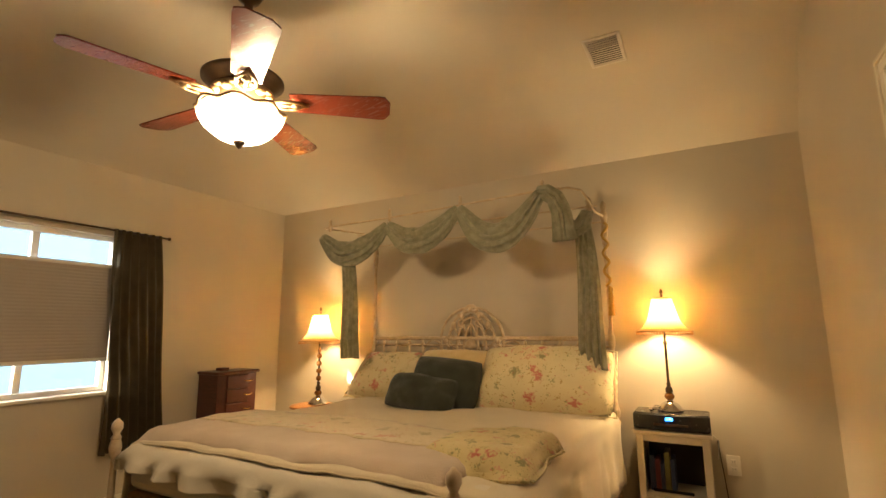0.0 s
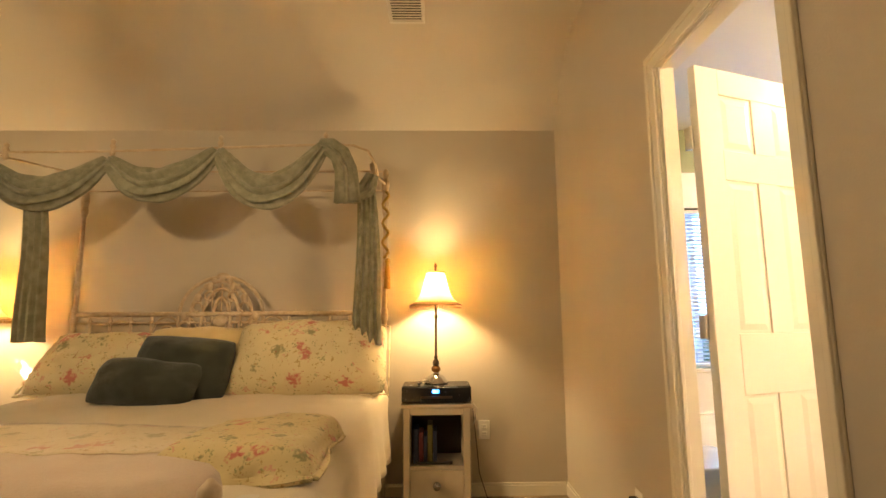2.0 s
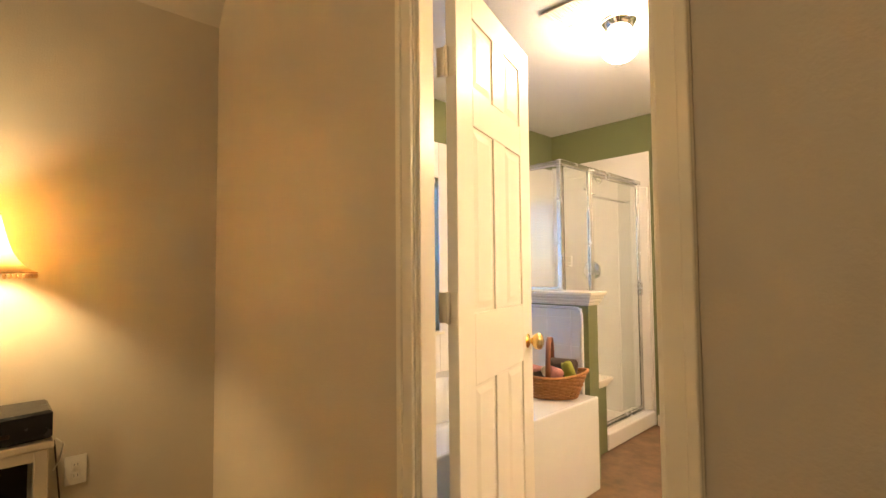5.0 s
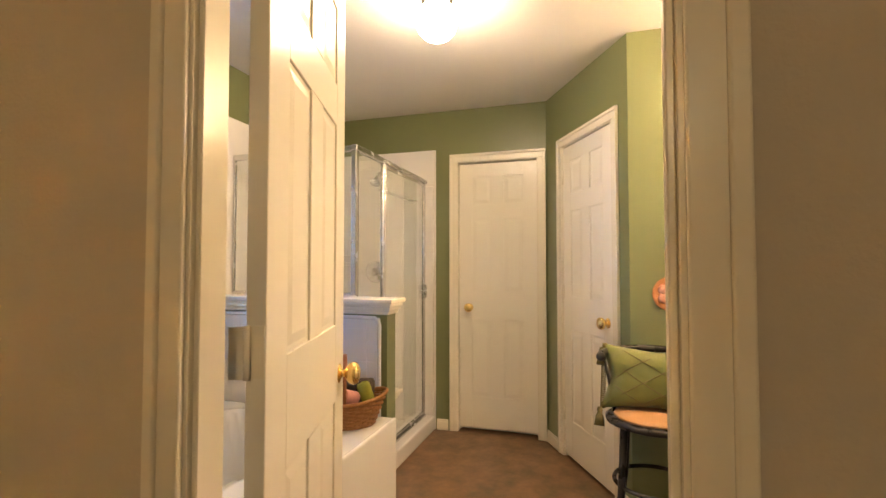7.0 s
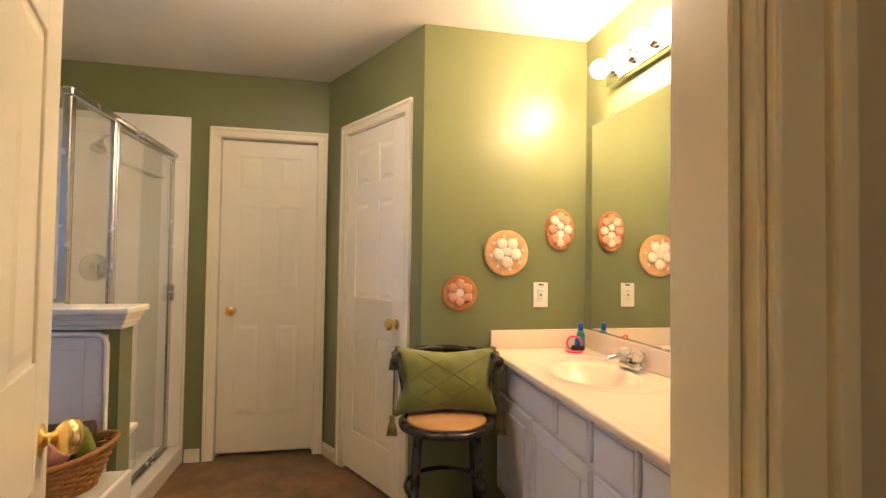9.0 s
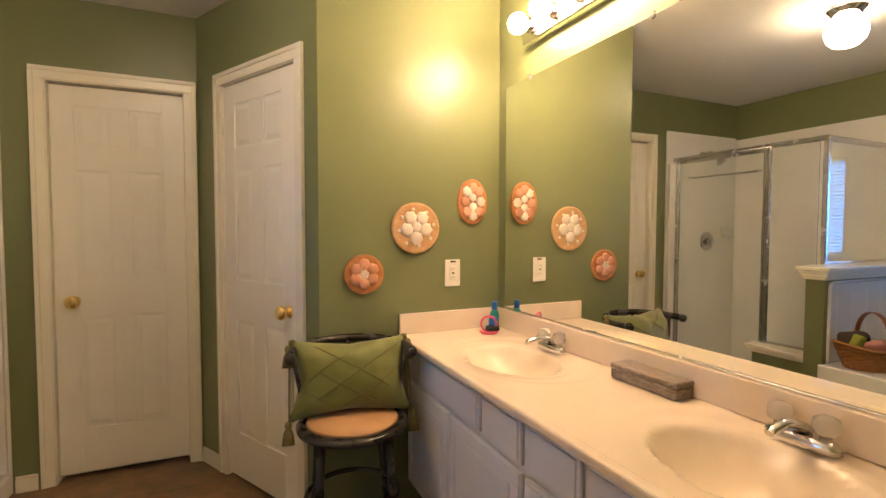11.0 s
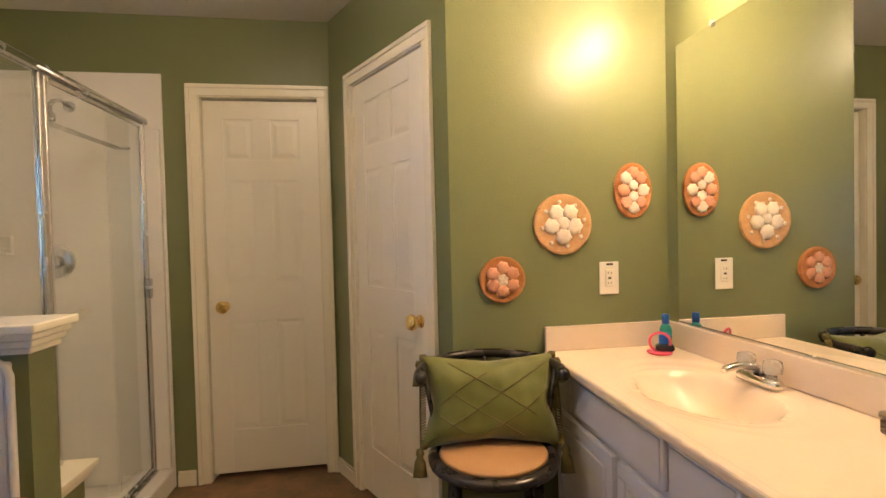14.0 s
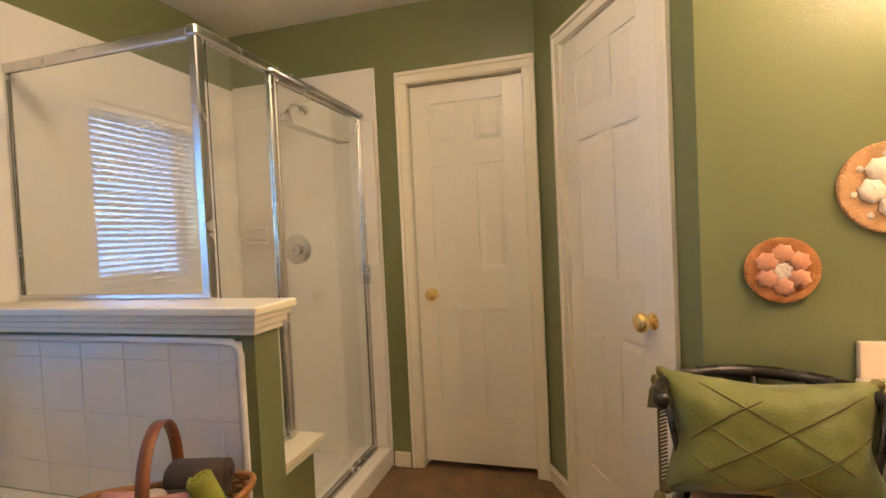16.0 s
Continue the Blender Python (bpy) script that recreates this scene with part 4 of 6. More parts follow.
# ---- bedroom: furniture and lamps ----
def table_lamp(label, m):
    lp = thing("table_lamp", label, "lamp", "bedside lamps")
    bm = bmesh.new()
    lathe(bm, [(0.075, 0.0), (0.075, 0.012), (0.065, 0.022), (0.052, 0.045), (0.03, 0.058), (0.018, 0.066)], (0, 0, 0), 20)
    part("lamp_base", bm, M_chrome, lp, "faceted silver base")
    bm = bmesh.new()
    ball(bm, (0, 0, 0.092), 0.030, 1, 1, 0.85)
    part("amber_ball", bm, M_amber, lp, "amber glass ball")
    bm = bmesh.new()
    lathe(bm, [(0.018, 0.115), (0.022, 0.125), (0.020, 0.145), (0.010, 0.155), (0.010, 0.165), (0.015, 0.172), (0.008, 0.18), (0.008, 0.42), (0.014, 0.43), (0.014, 0.445), (0.008, 0.45), (0.008, 0.51), (0.014, 0.515), (0.014, 0.55)], (0, 0, 0), 12)
    part("stem", bm, M_bronze, lp, "slim dark bronze stem")
    bm = bmesh.new()
    seg = 48
    rings = []
    for i in range(15):
        f = i / 14
        r = 0.060 + 0.052 * f + 0.052 * f ** 6
        z = 0.735 - 0.22 * f
        rings.append([(r * (1 - 0.018 * abs(math.sin(3 * a)) ) * math.cos(a), r * (1 - 0.018 * abs(math.sin(3 * a))) * math.sin(a), z) for a in [2 * math.pi * k / seg for k in range(seg)]])
    inner = [[(x * 0.985, y * 0.985, z) for x, y, z in r] for r in rings[::-1]]
    ring_loft(bm, rings + inner + [rings[0]], cap=False)
    shd = part("shade", bm, M_shadecloth, lp, "glowing cream bell shade")
    for z, r in ((0.735, 0.061), (0.513, 0.164)):
        bm = bmesh.new()
        tube(bm, [(r * math.cos(a), r * math.sin(a), z) for a in [2 * math.pi * k / 36 for k in range(36)]], 0.0035, 6, True)
        part("shade_trim", bm, M_fringe, shd)
    bm = bmesh.new()
    for k in range(60):
        a = 2 * math.pi * k / 60
        ball(bm, (0.163 * math.cos(a), 0.163 * math.sin(a), 0.500), 0.006, 1, 1, 1.6, 6, 4)
    part("beaded_fringe", bm, M_fringe, shd)
    bm = bmesh.new()
    lathe(bm, [(0.004, 0.72), (0.004, 0.745), (0.010, 0.752), (0.006, 0.765), (0.012, 0.775), (0.008, 0.79), (0.003, 0.80)], (0, 0, 0), 10)
    part("finial", bm, M_bronze, lp)
    bm = bmesh.new()
    tube(bm, [(-0.06, 0, 0.725), (0.06, 0, 0.725)], 0.002, 5)
    tube(bm, [(0, -0.06, 0.725), (0, 0.06, 0.725)], 0.002, 5)
    part("spider", bm, M_bronze, lp)
    lp.matrix_world = m
    li = new("lamp_bulb_light", bpy.data.lights.new("lamp_bulb_light", "POINT"))
    li.data.energy, li.data.color, li.data.shadow_soft_size = LAMP, WARM, 0.04
    li.matrix_world = m @ Matrix.Translation((0, 0, 0.640))
    return lp


NS0, NS1, NSY, NST = -1.075, -0.645, 4.40, 0.60
ns = thing("nightstand", "cream painted nightstand with an open shelf and drawer", "nightstand")
bm = bmesh.new()
for x in (NS0 + 0.015, NS1 - 0.055):
    for y in (NSY + 0.01, HB - 0.065):
        part("leg", boxed(x, x + 0.04, y, y + 0.04, FZ, 0.575, 0.004), M_white, ns)
box(bm, NS0 + 0.05, NS1 - 0.05, NSY + 0.015, NSY + 0.035, 0.535, 0.575, 0.002)
part("apron", bm, M_white, ns)
part("shelf", boxed(NS0 + 0.056, NS1 - 0.056, NSY + 0.015, HB - 0.05, 0.225, 0.245, 0.002), M_white, ns)
part("table_top", boxed(NS0, NS1, NSY, HB - 0.02, 0.575, NST, 0.006, 2), M_white, ns)
bm = bmesh.new()
box(bm, NS0 + 0.025, NS0 + 0.035, NSY + 0.052, HB - 0.066, 0.04, 0.574)
box(bm, NS1 - 0.035, NS1 - 0.025, NSY + 0.052, HB - 0.066, 0.04, 0.574)
box(bm, NS0 + 0.036, NS1 - 0.036, HB - 0.05, HB - 0.04, 0.04, 0.574)
part("side_panel", bm, M_inner, ns)
dr = part("drawer", boxed(NS0 + 0.056, NS1 - 0.056, NSY + 0.012, NSY + 0.03, 0.03, 0.222, 0.004), M_white, ns)
bm = bmesh.new()
lathe(bm, [(0.0, 0), (0.012, 0.0), (0.010, 0.012), (0.024, 0.02), (0.022, 0.03), (0.0, 0.034)], m=Matrix.Translation(((NS0 + NS1) / 2, NSY + 0.012, 0.14)) @ Matrix.Rotation(radians(90), 4, "X"), seg=16)
part("drawer_knob", bm, M_alu, dr, "grey metal knob")
settle(ns, ((NS0 + NS1) / 2, NSY + 0.15, 0))
x = NS0 + 0.075
for k, (w, h, m_) in enumerate(((0.030, 0.20, M_book3), (0.026, 0.18, M_book2), (0.020, 0.16, M_book3), (0.030, 0.225, M_book1), (0.024, 0.19, M_book3))):
    bm = bmesh.new()
    box(bm, x, x + w, NSY + 0.06, NSY + 0.20, 0.246, 0.246 + h, 0.003)
    solid("book", bm, m_, ("olive" if m_ is M_book1 else "dark red" if m_ is M_book2 else "navy") + " book standing on the nightstand shelf", "book", "shelf books")
    x += w + 0.003
solid("case_stack", boxed(NS0 + 0.09, NS1 - 0.12, NSY + 0.04, NSY + 0.055, 0.246, 0.262, 0.003), M_black, "black flat case lying on the nightstand shelf", "case")

cd = thing("cd_player", "black tabletop stereo with a blue display", "stereo")
bm = bmesh.new()
rings = []
for z, k in ((NST + 0.006, 0.0), (NST + 0.012, 0.006), (NST + 0.094, 0.006), (NST + 0.103, -0.004)):
    ring = []
    for i in range(17):
        f = i / 16 * 2 - 1
        ring.append((-0.86 + f * (0.205 + k), NSY + 0.035 - k - 0.03 * (1 - f * f), z))
    ring += [(-0.86 + 0.205 + k, NSY + 0.24 + k, z), (-0.86 - 0.205 - k, NSY + 0.24 + k, z)]
    rings.append(ring)
ring_loft(bm, rings)
for f in bm.faces:
    f.smooth = False
for sx in (-0.17, 0.17):
    for sy in (0.06, 0.2):
        box(bm, -0.86 + sx - 0.012, -0.86 + sx + 0.012, NSY + sy - 0.012, NSY + sy + 0.012, NST, NST + 0.007)
part("housing", bm, M_black, cd)
part("display", boxed(-0.885, -0.845, NSY - 0.006, NSY + 0.0, NST + 0.066, NST + 0.084, 0.002), M_display, cd, "lit blue display")
bm = boxed(-0.955, -0.765, NSY - 0.003, NSY + 0.003, NST + 0.034, NST + 0.048, 0.002)
part("disc_slot", bm, M_bronze, cd)
settle(cd, (-0.86, NSY + 0.13, NST))
table_lamp("slim bronze table lamp with a lit cream bell shade", pose(-0.862, 4.545, NST + 0.103, 0, 0, 20) @ Matrix.Diagonal((1, 1, 0.955, 1)))
bm = bmesh.new()
tube(bm, [(-0.93 + 0.02 * math.cos(i * 0.8), 4.47 + 0.018 * math.sin(i * 0.8), NST + 0.112 + 0.0015 * i) for i in range(20)], 0.004, 6)
ball(bm, (-0.965, 4.47, NST + 0.118), 0.014)
solid("spectacles_chain", bm, M_chrome, "coiled silver chain lying on the stereo", "chain")

st = thing("side_table", "small round honey wood side table", "table")
TX, TY, TT = -3.76, 4.46, 0.565
bm = bmesh.new()
lathe(bm, [(0.0, TT - 0.03), (0.17, TT - 0.03), (0.20, TT - 0.018), (0.20, TT - 0.006), (0.19, TT), (0.0, TT)], (TX, TY, 0), 30)
part("table_top", bm, M_oak, st)
bm = bmesh.new()
lathe(bm, [(0.03, 0.15), (0.04, 0.2), (0.025, 0.28), (0.035, 0.4), (0.02, 0.46), (0.05, TT - 0.03)], (TX, TY, 0), 14)
part("column", bm, M_oak, st)
for k in range(3):
    a = radians(120 * k + 30)
    bm = bmesh.new()
    tube(bm, [(TX + r * math.cos(a), TY + r * math.sin(a), z) for r, z in ((0.02, 0.18), (0.09, 0.14), (0.15, 0.02), (0.19, FZ + 0.014))], 0.014)
    part("leg", bm, M_oak, st)
settle(st, (TX, TY, 0))
lamp2 = table_lamp("beaded bronze table lamp with a lit cream bell shade", pose(-3.73, 4.49, TT, 0, 0, 50) @ Matrix.Diagonal((1.12, 1.12, 1.08, 1)))
for z in (0.21, 0.27, 0.33, 0.39):
    bm = bmesh.new()
    ball(bm, (0, 0, z), 0.022)
    part("bead", bm, M_amber, lamp2, "amber turned bead")

jw = thing("jewelry_armoire", "dark cherry jewelry chest with small drawers", "chest")
JX0, JX1, JY0, JY1, JT = LX + 0.03, LX + 0.29, 3.84, 4.24, 0.875
bm = bmesh.new()
box(bm, JX0, JX1 - 0.012, JY0, JY1, 0.09, JT - 0.025, 0.004)
for x in (JX0, JX1 - 0.05):
    for y in (JY0, JY1 - 0.04):
        box(bm, x, x + 0.04, y, y + 0.04, FZ, 0.1, 0.004)
part("body", bm, M_cherry, jw)
part("lid", boxed(JX0 - 0.005, JX1 + 0.012, JY0 - 0.015, JY1 + 0.015, JT - 0.025, JT, 0.008, 2), M_cherry, jw)
for k in range(6):
    z = 0.14 + k * 0.118
    d_ = part("drawer", boxed(JX1 - 0.012, JX1, JY0 + 0.09, JY1 - 0.09, z, z + 0.108, 0.004), M_cherry, jw)
    bm = bmesh.new()
    tube(bm, [(JX1, 4.10, z + 0.062), (JX1 + 0.014, 4.105, z + 0.056), (JX1 + 0.016, 4.14, z + 0.05), (JX1 + 0.014, 4.175, z + 0.056), (JX1, 4.18, z + 0.062)], 0.004, 6)
    part("drawer_pull", bm, M_brass, d_, "small brass pull")
settle(jw, ((JX0 + JX1) / 2, 4.14, 0))
solid("trinket_box", boxed(JX0 + 0.08, JX0 + 0.16, 3.94, 4.02, JT, JT + 0.025, 0.005), M_cherry, "small dark wooden box on the jewelry chest", "box")


def wall_plate(name, label, m, sockets=True, w=0.075, h=0.118):
    pl = thing(name, label, "outlet", kind="")
    part("cover_plate", boxed(-w / 2, w / 2, -0.006, -0.001, -h / 2, h / 2, 0.002), M_plate, pl)
    bm = bmesh.new()
    for z in ((-0.022, 0.022) if sockets else (0.0,)):
        box(bm, -0.016, 0.016, -0.009, -0.005, z - (0.014 if sockets else 0.033), z + (0.014 if sockets else 0.033), 0.002)
    ins = part("insert", bm, M_plate, pl)
    for z in (-0.022, 0.022):
        for x in (-0.006, 0.006):
            part("slot", boxed(x - 0.001, x + 0.001, -0.0098, -0.0085, z - 0.004, z + 0.005), M_slot, ins)
    pl.matrix_world = m
    return pl


wall_plate("outlet_plate", "white double outlet plate on the tan wall", pose(-0.545, HB, 0.375))
wall_plate("outlet_plate", "white outlet plate low on the tan wall", pose(0, 3.585, 0.325, 0, 0, -90))
pg = thing("power_plug", "black power plug in the wall outlet", "plug")
part("plug_body", boxed(-0.045, -0.010, 3.57, 3.60, 0.335, 0.36, 0.006, 2), M_black, pg)
bm = bmesh.new()
tube(bm, [(-0.04, 3.585, 0.347), (-0.07, 3.60, 0.33), (-0.075, 3.68, 0.15), (-0.06, 3.80, FZ + 0.02), (-0.10, 4.1, FZ + 0.006), (-0.25, 4.45, FZ + 0.006), (-0.45, 4.62, FZ + 0.006)], 0.004, 6)
part("cable", bm, M_black, pg)
settle(pg, (-0.03, 3.585, 0.33))
bm = bmesh.new()
tube(bm, [(-0.62, 4.70, 0.52), (-0.60, 4.70, 0.30), (-0.585, 4.68, 0.12), (-0.54, 4.66, FZ + 0.02), (-0.5, 4.64, FZ + 0.006)], 0.003, 6)
solid("lamp_cable", bm, M_inner, "dark lamp cable hanging beside the nightstand", "cable")
bm = bmesh.new()
tube(bm, [(NS1 + 0.006, NSY + 0.03, 0.60), (NS1 + 0.03, NSY + 0.05, 0.57), (NS1 + 0.025, NSY + 0.10, 0.50), (NS1 + 0.02, NSY + 0.25, 0.42)], 0.003, 6)
solid("stereo_cable", bm, M_plate, "white cable hanging off the nightstand", "cable")


# ceiling vent on the bedroom ceiling
def ceiling_vent(label, m, w, d, nslat, tilts=(40, -22), material=M_vent):
    """Register facing down: local z up into the ceiling."""
    cv = thing("ceiling_vent", label, "vent")
    bm = bmesh.new()
    t = 0.022
    for a in ((-w / 2, w / 2, -d / 2, -d / 2 + t), (-w / 2, w / 2, d / 2 - t, d / 2), (-w / 2, -w / 2 + t, -d / 2 + t, d / 2 - t), (w / 2 - t, w / 2, -d / 2 + t, d / 2 - t)):
        box(bm, a[0], a[1], a[2], a[3], -0.012, -0.001, 0.003)
    part("frame", bm, material, cv)
    part("backing", boxed(-w / 2 + t, w / 2 - t, -d / 2 + t, d / 2 - t, -0.003, -0.001), M_slot, cv)
    me = None
    for k in range(nslat):
        y = -d / 2 + t + (k + 0.5) * (d - 2 * t) / nslat
        if me is None:
            bm = boxed(-w / 2 + t, w / 2 - t, -0.008, 0.008, -0.001, 0.001)
            bmesh.ops.rotate(bm, verts=bm.verts, cent=(0, 0, 0), matrix=Matrix.Rotation(radians(35), 3, "X"))
            me = mesh_of("slat", bm, material)
        s = new("slat", me)
        s.parent = cv
        s.location = (0, y, -0.009)
        s.rotation_euler = (radians(tilts[0] if k < nslat * 0.3 else tilts[1]), 0, 0)
    cv.matrix_world = m
    return cv


ceiling_vent("white slatted ceiling vent on the bedroom ceiling", pose(-1.03, 4.02, CZ, 0, 0, 0), 0.22, 0.34, 12)

# ceiling fan
fan = thing("ceiling_fan", "five-blade mahogany ceiling fan with a lit glass bowl", "ceiling fan")
FNX, FNY, FNZ = -2.285, 2.40, 2.19
bm = bmesh.new()
lathe(bm, [(0.078, CZ - FNZ), (0.078, CZ - FNZ - 0.16), (0.070, CZ - FNZ - 0.22), (0.045, CZ - FNZ - 0.27), (0.018, CZ - FNZ - 0.29), (0.016, 0.13), (0.05, 0.125), (0.11, 0.115), (0.155, 0.10), (0.168, 0.09), (0.168, 0.078), (0.150, 0.07), (0.145, 0.06), (0.12, 0.04), (0.10, 0.0), (0.06, -0.02), (0.03, -0.03), (0.0, -0.031)], (0, 0, 0), 30)
part("motor_housing", bm, M_bronze, fan, "dark bronze motor housing and downrod")
bm = bmesh.new()
for k in range(10):
    a = 2 * math.pi * k / 10
    ball(bm, (0.110 * math.cos(a), 0.110 * math.sin(a), 0.012), 0.024, 1, 1, 0.7, 10, 6)
lathe(bm, [(0.120, 0.015), (0.128, 0.022), (0.124, 0.035), (0.11, 0.04)], (0, 0, 0), 30)
part("scroll_band", bm, M_antique, fan, "antique gold scrolled band")
bowl_prof = [(0.155, -0.06), (0.165, -0.075), (0.158, -0.10), (0.135, -0.135), (0.10, -0.165), (0.06, -0.185), (0.0, -0.192)]
bm = bmesh.new()
rings = []
for r, z in bowl_prof:
    rings.append([(max(r, 0.001) * (1 + 0.06 * abs(math.cos(4 * a))) * math.cos(a), max(r, 0.001) * (1 + 0.06 * abs(math.cos(4 * a))) * math.sin(a), z) for a in [2 * math.pi * k / 64 for k in range(64)]])
ring_loft(bm, rings, cap=False)
bowl = part("glass_bowl", bm, M_bowl, fan, "lit scalloped glass bowl")
bm = bmesh.new()
tube(bm, [((0.168 + 0.012 * abs(math.cos(4 * a))) * math.cos(a), (0.168 + 0.012 * abs(math.cos(4 * a))) * math.sin(a), -0.062 + 0.008 * math.cos(8 * a)) for a in [2 * math.pi * k / 72 for k in range(72)]], 0.007, 6, True)
part("bowl_rim", bm, M_antique, bowl)
bm = bmesh.new()
lathe(bm, [(0.022, -0.188), (0.026, -0.196), (0.016, -0.205), (0.012, -0.215), (0.002, -0.222)], (0, 0, 0), 12)
part("bowl_finial", bm, M_bronze, bowl)
for k in range(5):
    a = radians(FANA + 72 * k)
    rot = Matrix.Rotation(a, 4, "Z")
    bm = bmesh.new()
    n = 18
    outl = []
    for i in range(n + 1):
        f = i / n
        hw = 0.058 + 0.022 * f
        if f > 0.9:
            hw *= math.sqrt(max(0.0, 1 - ((f - 0.9) / 0.1) ** 2)) * 0.5 + 0.5
        outl.append((0.20 + 0.43 * f, hw))
    up = [(x, h) for x, h in outl] + [(x, -h) for x, h in outl[::-1]]
    tilt = Matrix.Rotation(radians(-12), 4, "X")
    rings = [[rot @ tilt @ Vector((x, y, z)) for x, y in up] for z in (-0.003, 0.003)]
    ring_loft(bm, rings)
    for f in bm.faces:
        f.smooth = False
    bl_ = part("fan_blade", bm, M_blade, fan, "glossy red mahogany blade")
    bm = bmesh.new()
    for s in (-1, 1):
        tube(bm, [rot @ Vector(p) for p in ((0.13, 0.01 * s, -0.012), (0.17, 0.035 * s, -0.016), (0.21, 0.038 * s, -0.014), (0.245, 0.018 * s, -0.012), (0.27, 0.0, -0.010))], 0.007, 7)
    tube(bm, [rot @ Vector(p) for p in ((0.11, 0, -0.01), (0.20, 0, -0.016), (0.28, 0, -0.010))], 0.008, 7)
    ball(bm, tuple(rot @ Vector((0.225, 0, -0.016))), 0.022, 1, 1, 0.6, 10, 6)
    part("blade_iron", bm, M_antique, bl_, "antique gold scrolled blade bracket")
fan.matrix_world = Matrix.Translation((FNX, FNY, FNZ))
fl = new("fan_bulb_light", bpy.data.lights.new("fan_bulb_light", "POINT"))
fl.data.energy, fl.data.color, fl.data.shadow_soft_size = FANL, FANC, 0.07
fl.matrix_world = Matrix.Translation((FNX, FNY, FNZ - 0.160))


# ---- bathroom: tub, shower, half wall (built about the bathroom's own origin) ----
OFFX, OFFY = 0.129, 0.120
before = set(scene.objects)
FX, SX, MY, OY, EX = FX - OFFX, SX - OFFX, MY - OFFY, OY - OFFY, EX - OFFX
PW0, PW1, PWY = 1.545, 1.650, 3.505
TILE_T = 2.12
bm = bmesh.new()
y1 = OY - 0.001
y0 = OY - 0.010
box(bm, EX, WX0 - OFFX, y0, y1, 0.45, TILE_T, 0.003)
box(bm, WX0 + 1.10 - OFFX, FX, y0, y1, FZ + 0.02, TILE_T, 0.003)
box(bm, WX0 - OFFX, WX0 + 1.10 - OFFX, y0, y1, 0.45, 0.735, 0.003)
box(bm, WX0 - OFFX, WX0 + 1.10 - OFFX, y0, y1, 1.862, TILE_T, 0.003)
solid("tile_surround", bm, M_tile, "white glazed wall surround behind tub and shower", "wall panel", kind="structure")
bm = bmesh.new()
box(bm, FX - 0.016, FX - 0.001, 3.68, OY - 0.011, FZ + 0.004, 2.135, 0.005, 2)
box(bm, FX - 0.045, FX - 0.017, 3.69, 3.80, 0.08, 1.845, 0.004)
solid("shower_panel", bm, M_tile, "white glazed shower wall panel", "wall panel", kind="structure")

tb = thing("bathtub", "white acrylic garden tub in a tiled deck", "bathtub")
TZ, TY0 = 0.47, 3.47
nx, ny = 60, 40
rows = []
for j in range(ny + 1):
    row = []
    for i in range(nx + 1):
        x = EX + 0.003 + (PW0 - 0.014 - EX) * i / nx
        y = TY0 + (OY - 0.012 - TY0) * j / ny
        e = (abs((x - 0.80) / 0.62) ** 2.6 + abs((y - 4.09) / 0.37) ** 2.6)
        z = TZ - 0.36 * max(0.0, min(1.0, (1.0 - e) / 0.35)) ** 0.6 if e < 1 else TZ
        z += 0.012 * math.exp(-((e - 1.1) / 0.12) ** 2)
        row.append((x, y, z))
    rows.append(row)
bm = bmesh.new()
ring_loft(bm, rows, cap=False, loop=False)
part("basin", bm, M_acryl, tb)
bm = bmesh.new()
box(bm, EX + 0.003, PW0 - 0.002, TY0 - 0.02, TY0 + 0.002, FZ + 0.003, TZ + 0.003, 0.008, 2)
part("apron", bm, M_acryl, tb)
settle(tb, (0.85, 4.0, 0))

pw = thing("wall_half", "green half wall between tub and shower with a white cap", "half wall", kind="structure")
part("wall_body", boxed(PW0, PW1, PWY, OY - 0.011, FZ + 0.003, 0.978), M_green, pw)
bm = bmesh.new()
for z0, z1, o in ((0.978, 0.996, 0.012), (0.996, 1.015, 0.022), (1.015, 1.034, 0.030), (1.034, 1.058, 0.042)):
    box(bm, PW0 - o, PW1 + o, PWY - o, OY - 0.012, z0, z1, 0.005, 2)
part("cap", bm, M_trim, pw, "stepped white moulded cap")
# tiles on the tub side of the half wall
bm = boxed(PW0 - 0.012, PW0 - 0.001, 3.54, OY - 0.013, TZ, 0.962, 0.006, 2)
board = part("tile_board", bm, M_grout, pw)
bm = bmesh.new()
tube(bm, [(PW0 - 0.010, 3.543, TZ)] + [(PW0 - 0.010, 3.543, TZ + 0.455 * k / 6) for k in range(1, 7)] + [(PW0 - 0.010, 3.550, 0.946), (PW0 - 0.010, 3.567, 0.960), (PW0 - 0.010, 3.62, 0.962), (PW0 - 0.010, OY - 0.02, 0.962)], 0.010, 10)
part("bullnose", bm, M_tile, pw, "white rounded tile edge")
cols = [(3.556, 3.610)] + [(3.6115 + 0.1655 * k, 3.7755 + 0.1655 * k) for k in range(6)]
for z0, z1 in ((0.9065, 0.950), (0.741, 0.905), (0.5755, 0.7395), (TZ + 0.004, 0.574)):
    for c0, c1 in cols:
        if c1 < OY - 0.013:
            part("tile", boxed(PW0 - 0.015, PW0 - 0.0125, c0, c1, z0, z1, 0.0009), M_tile, pw)
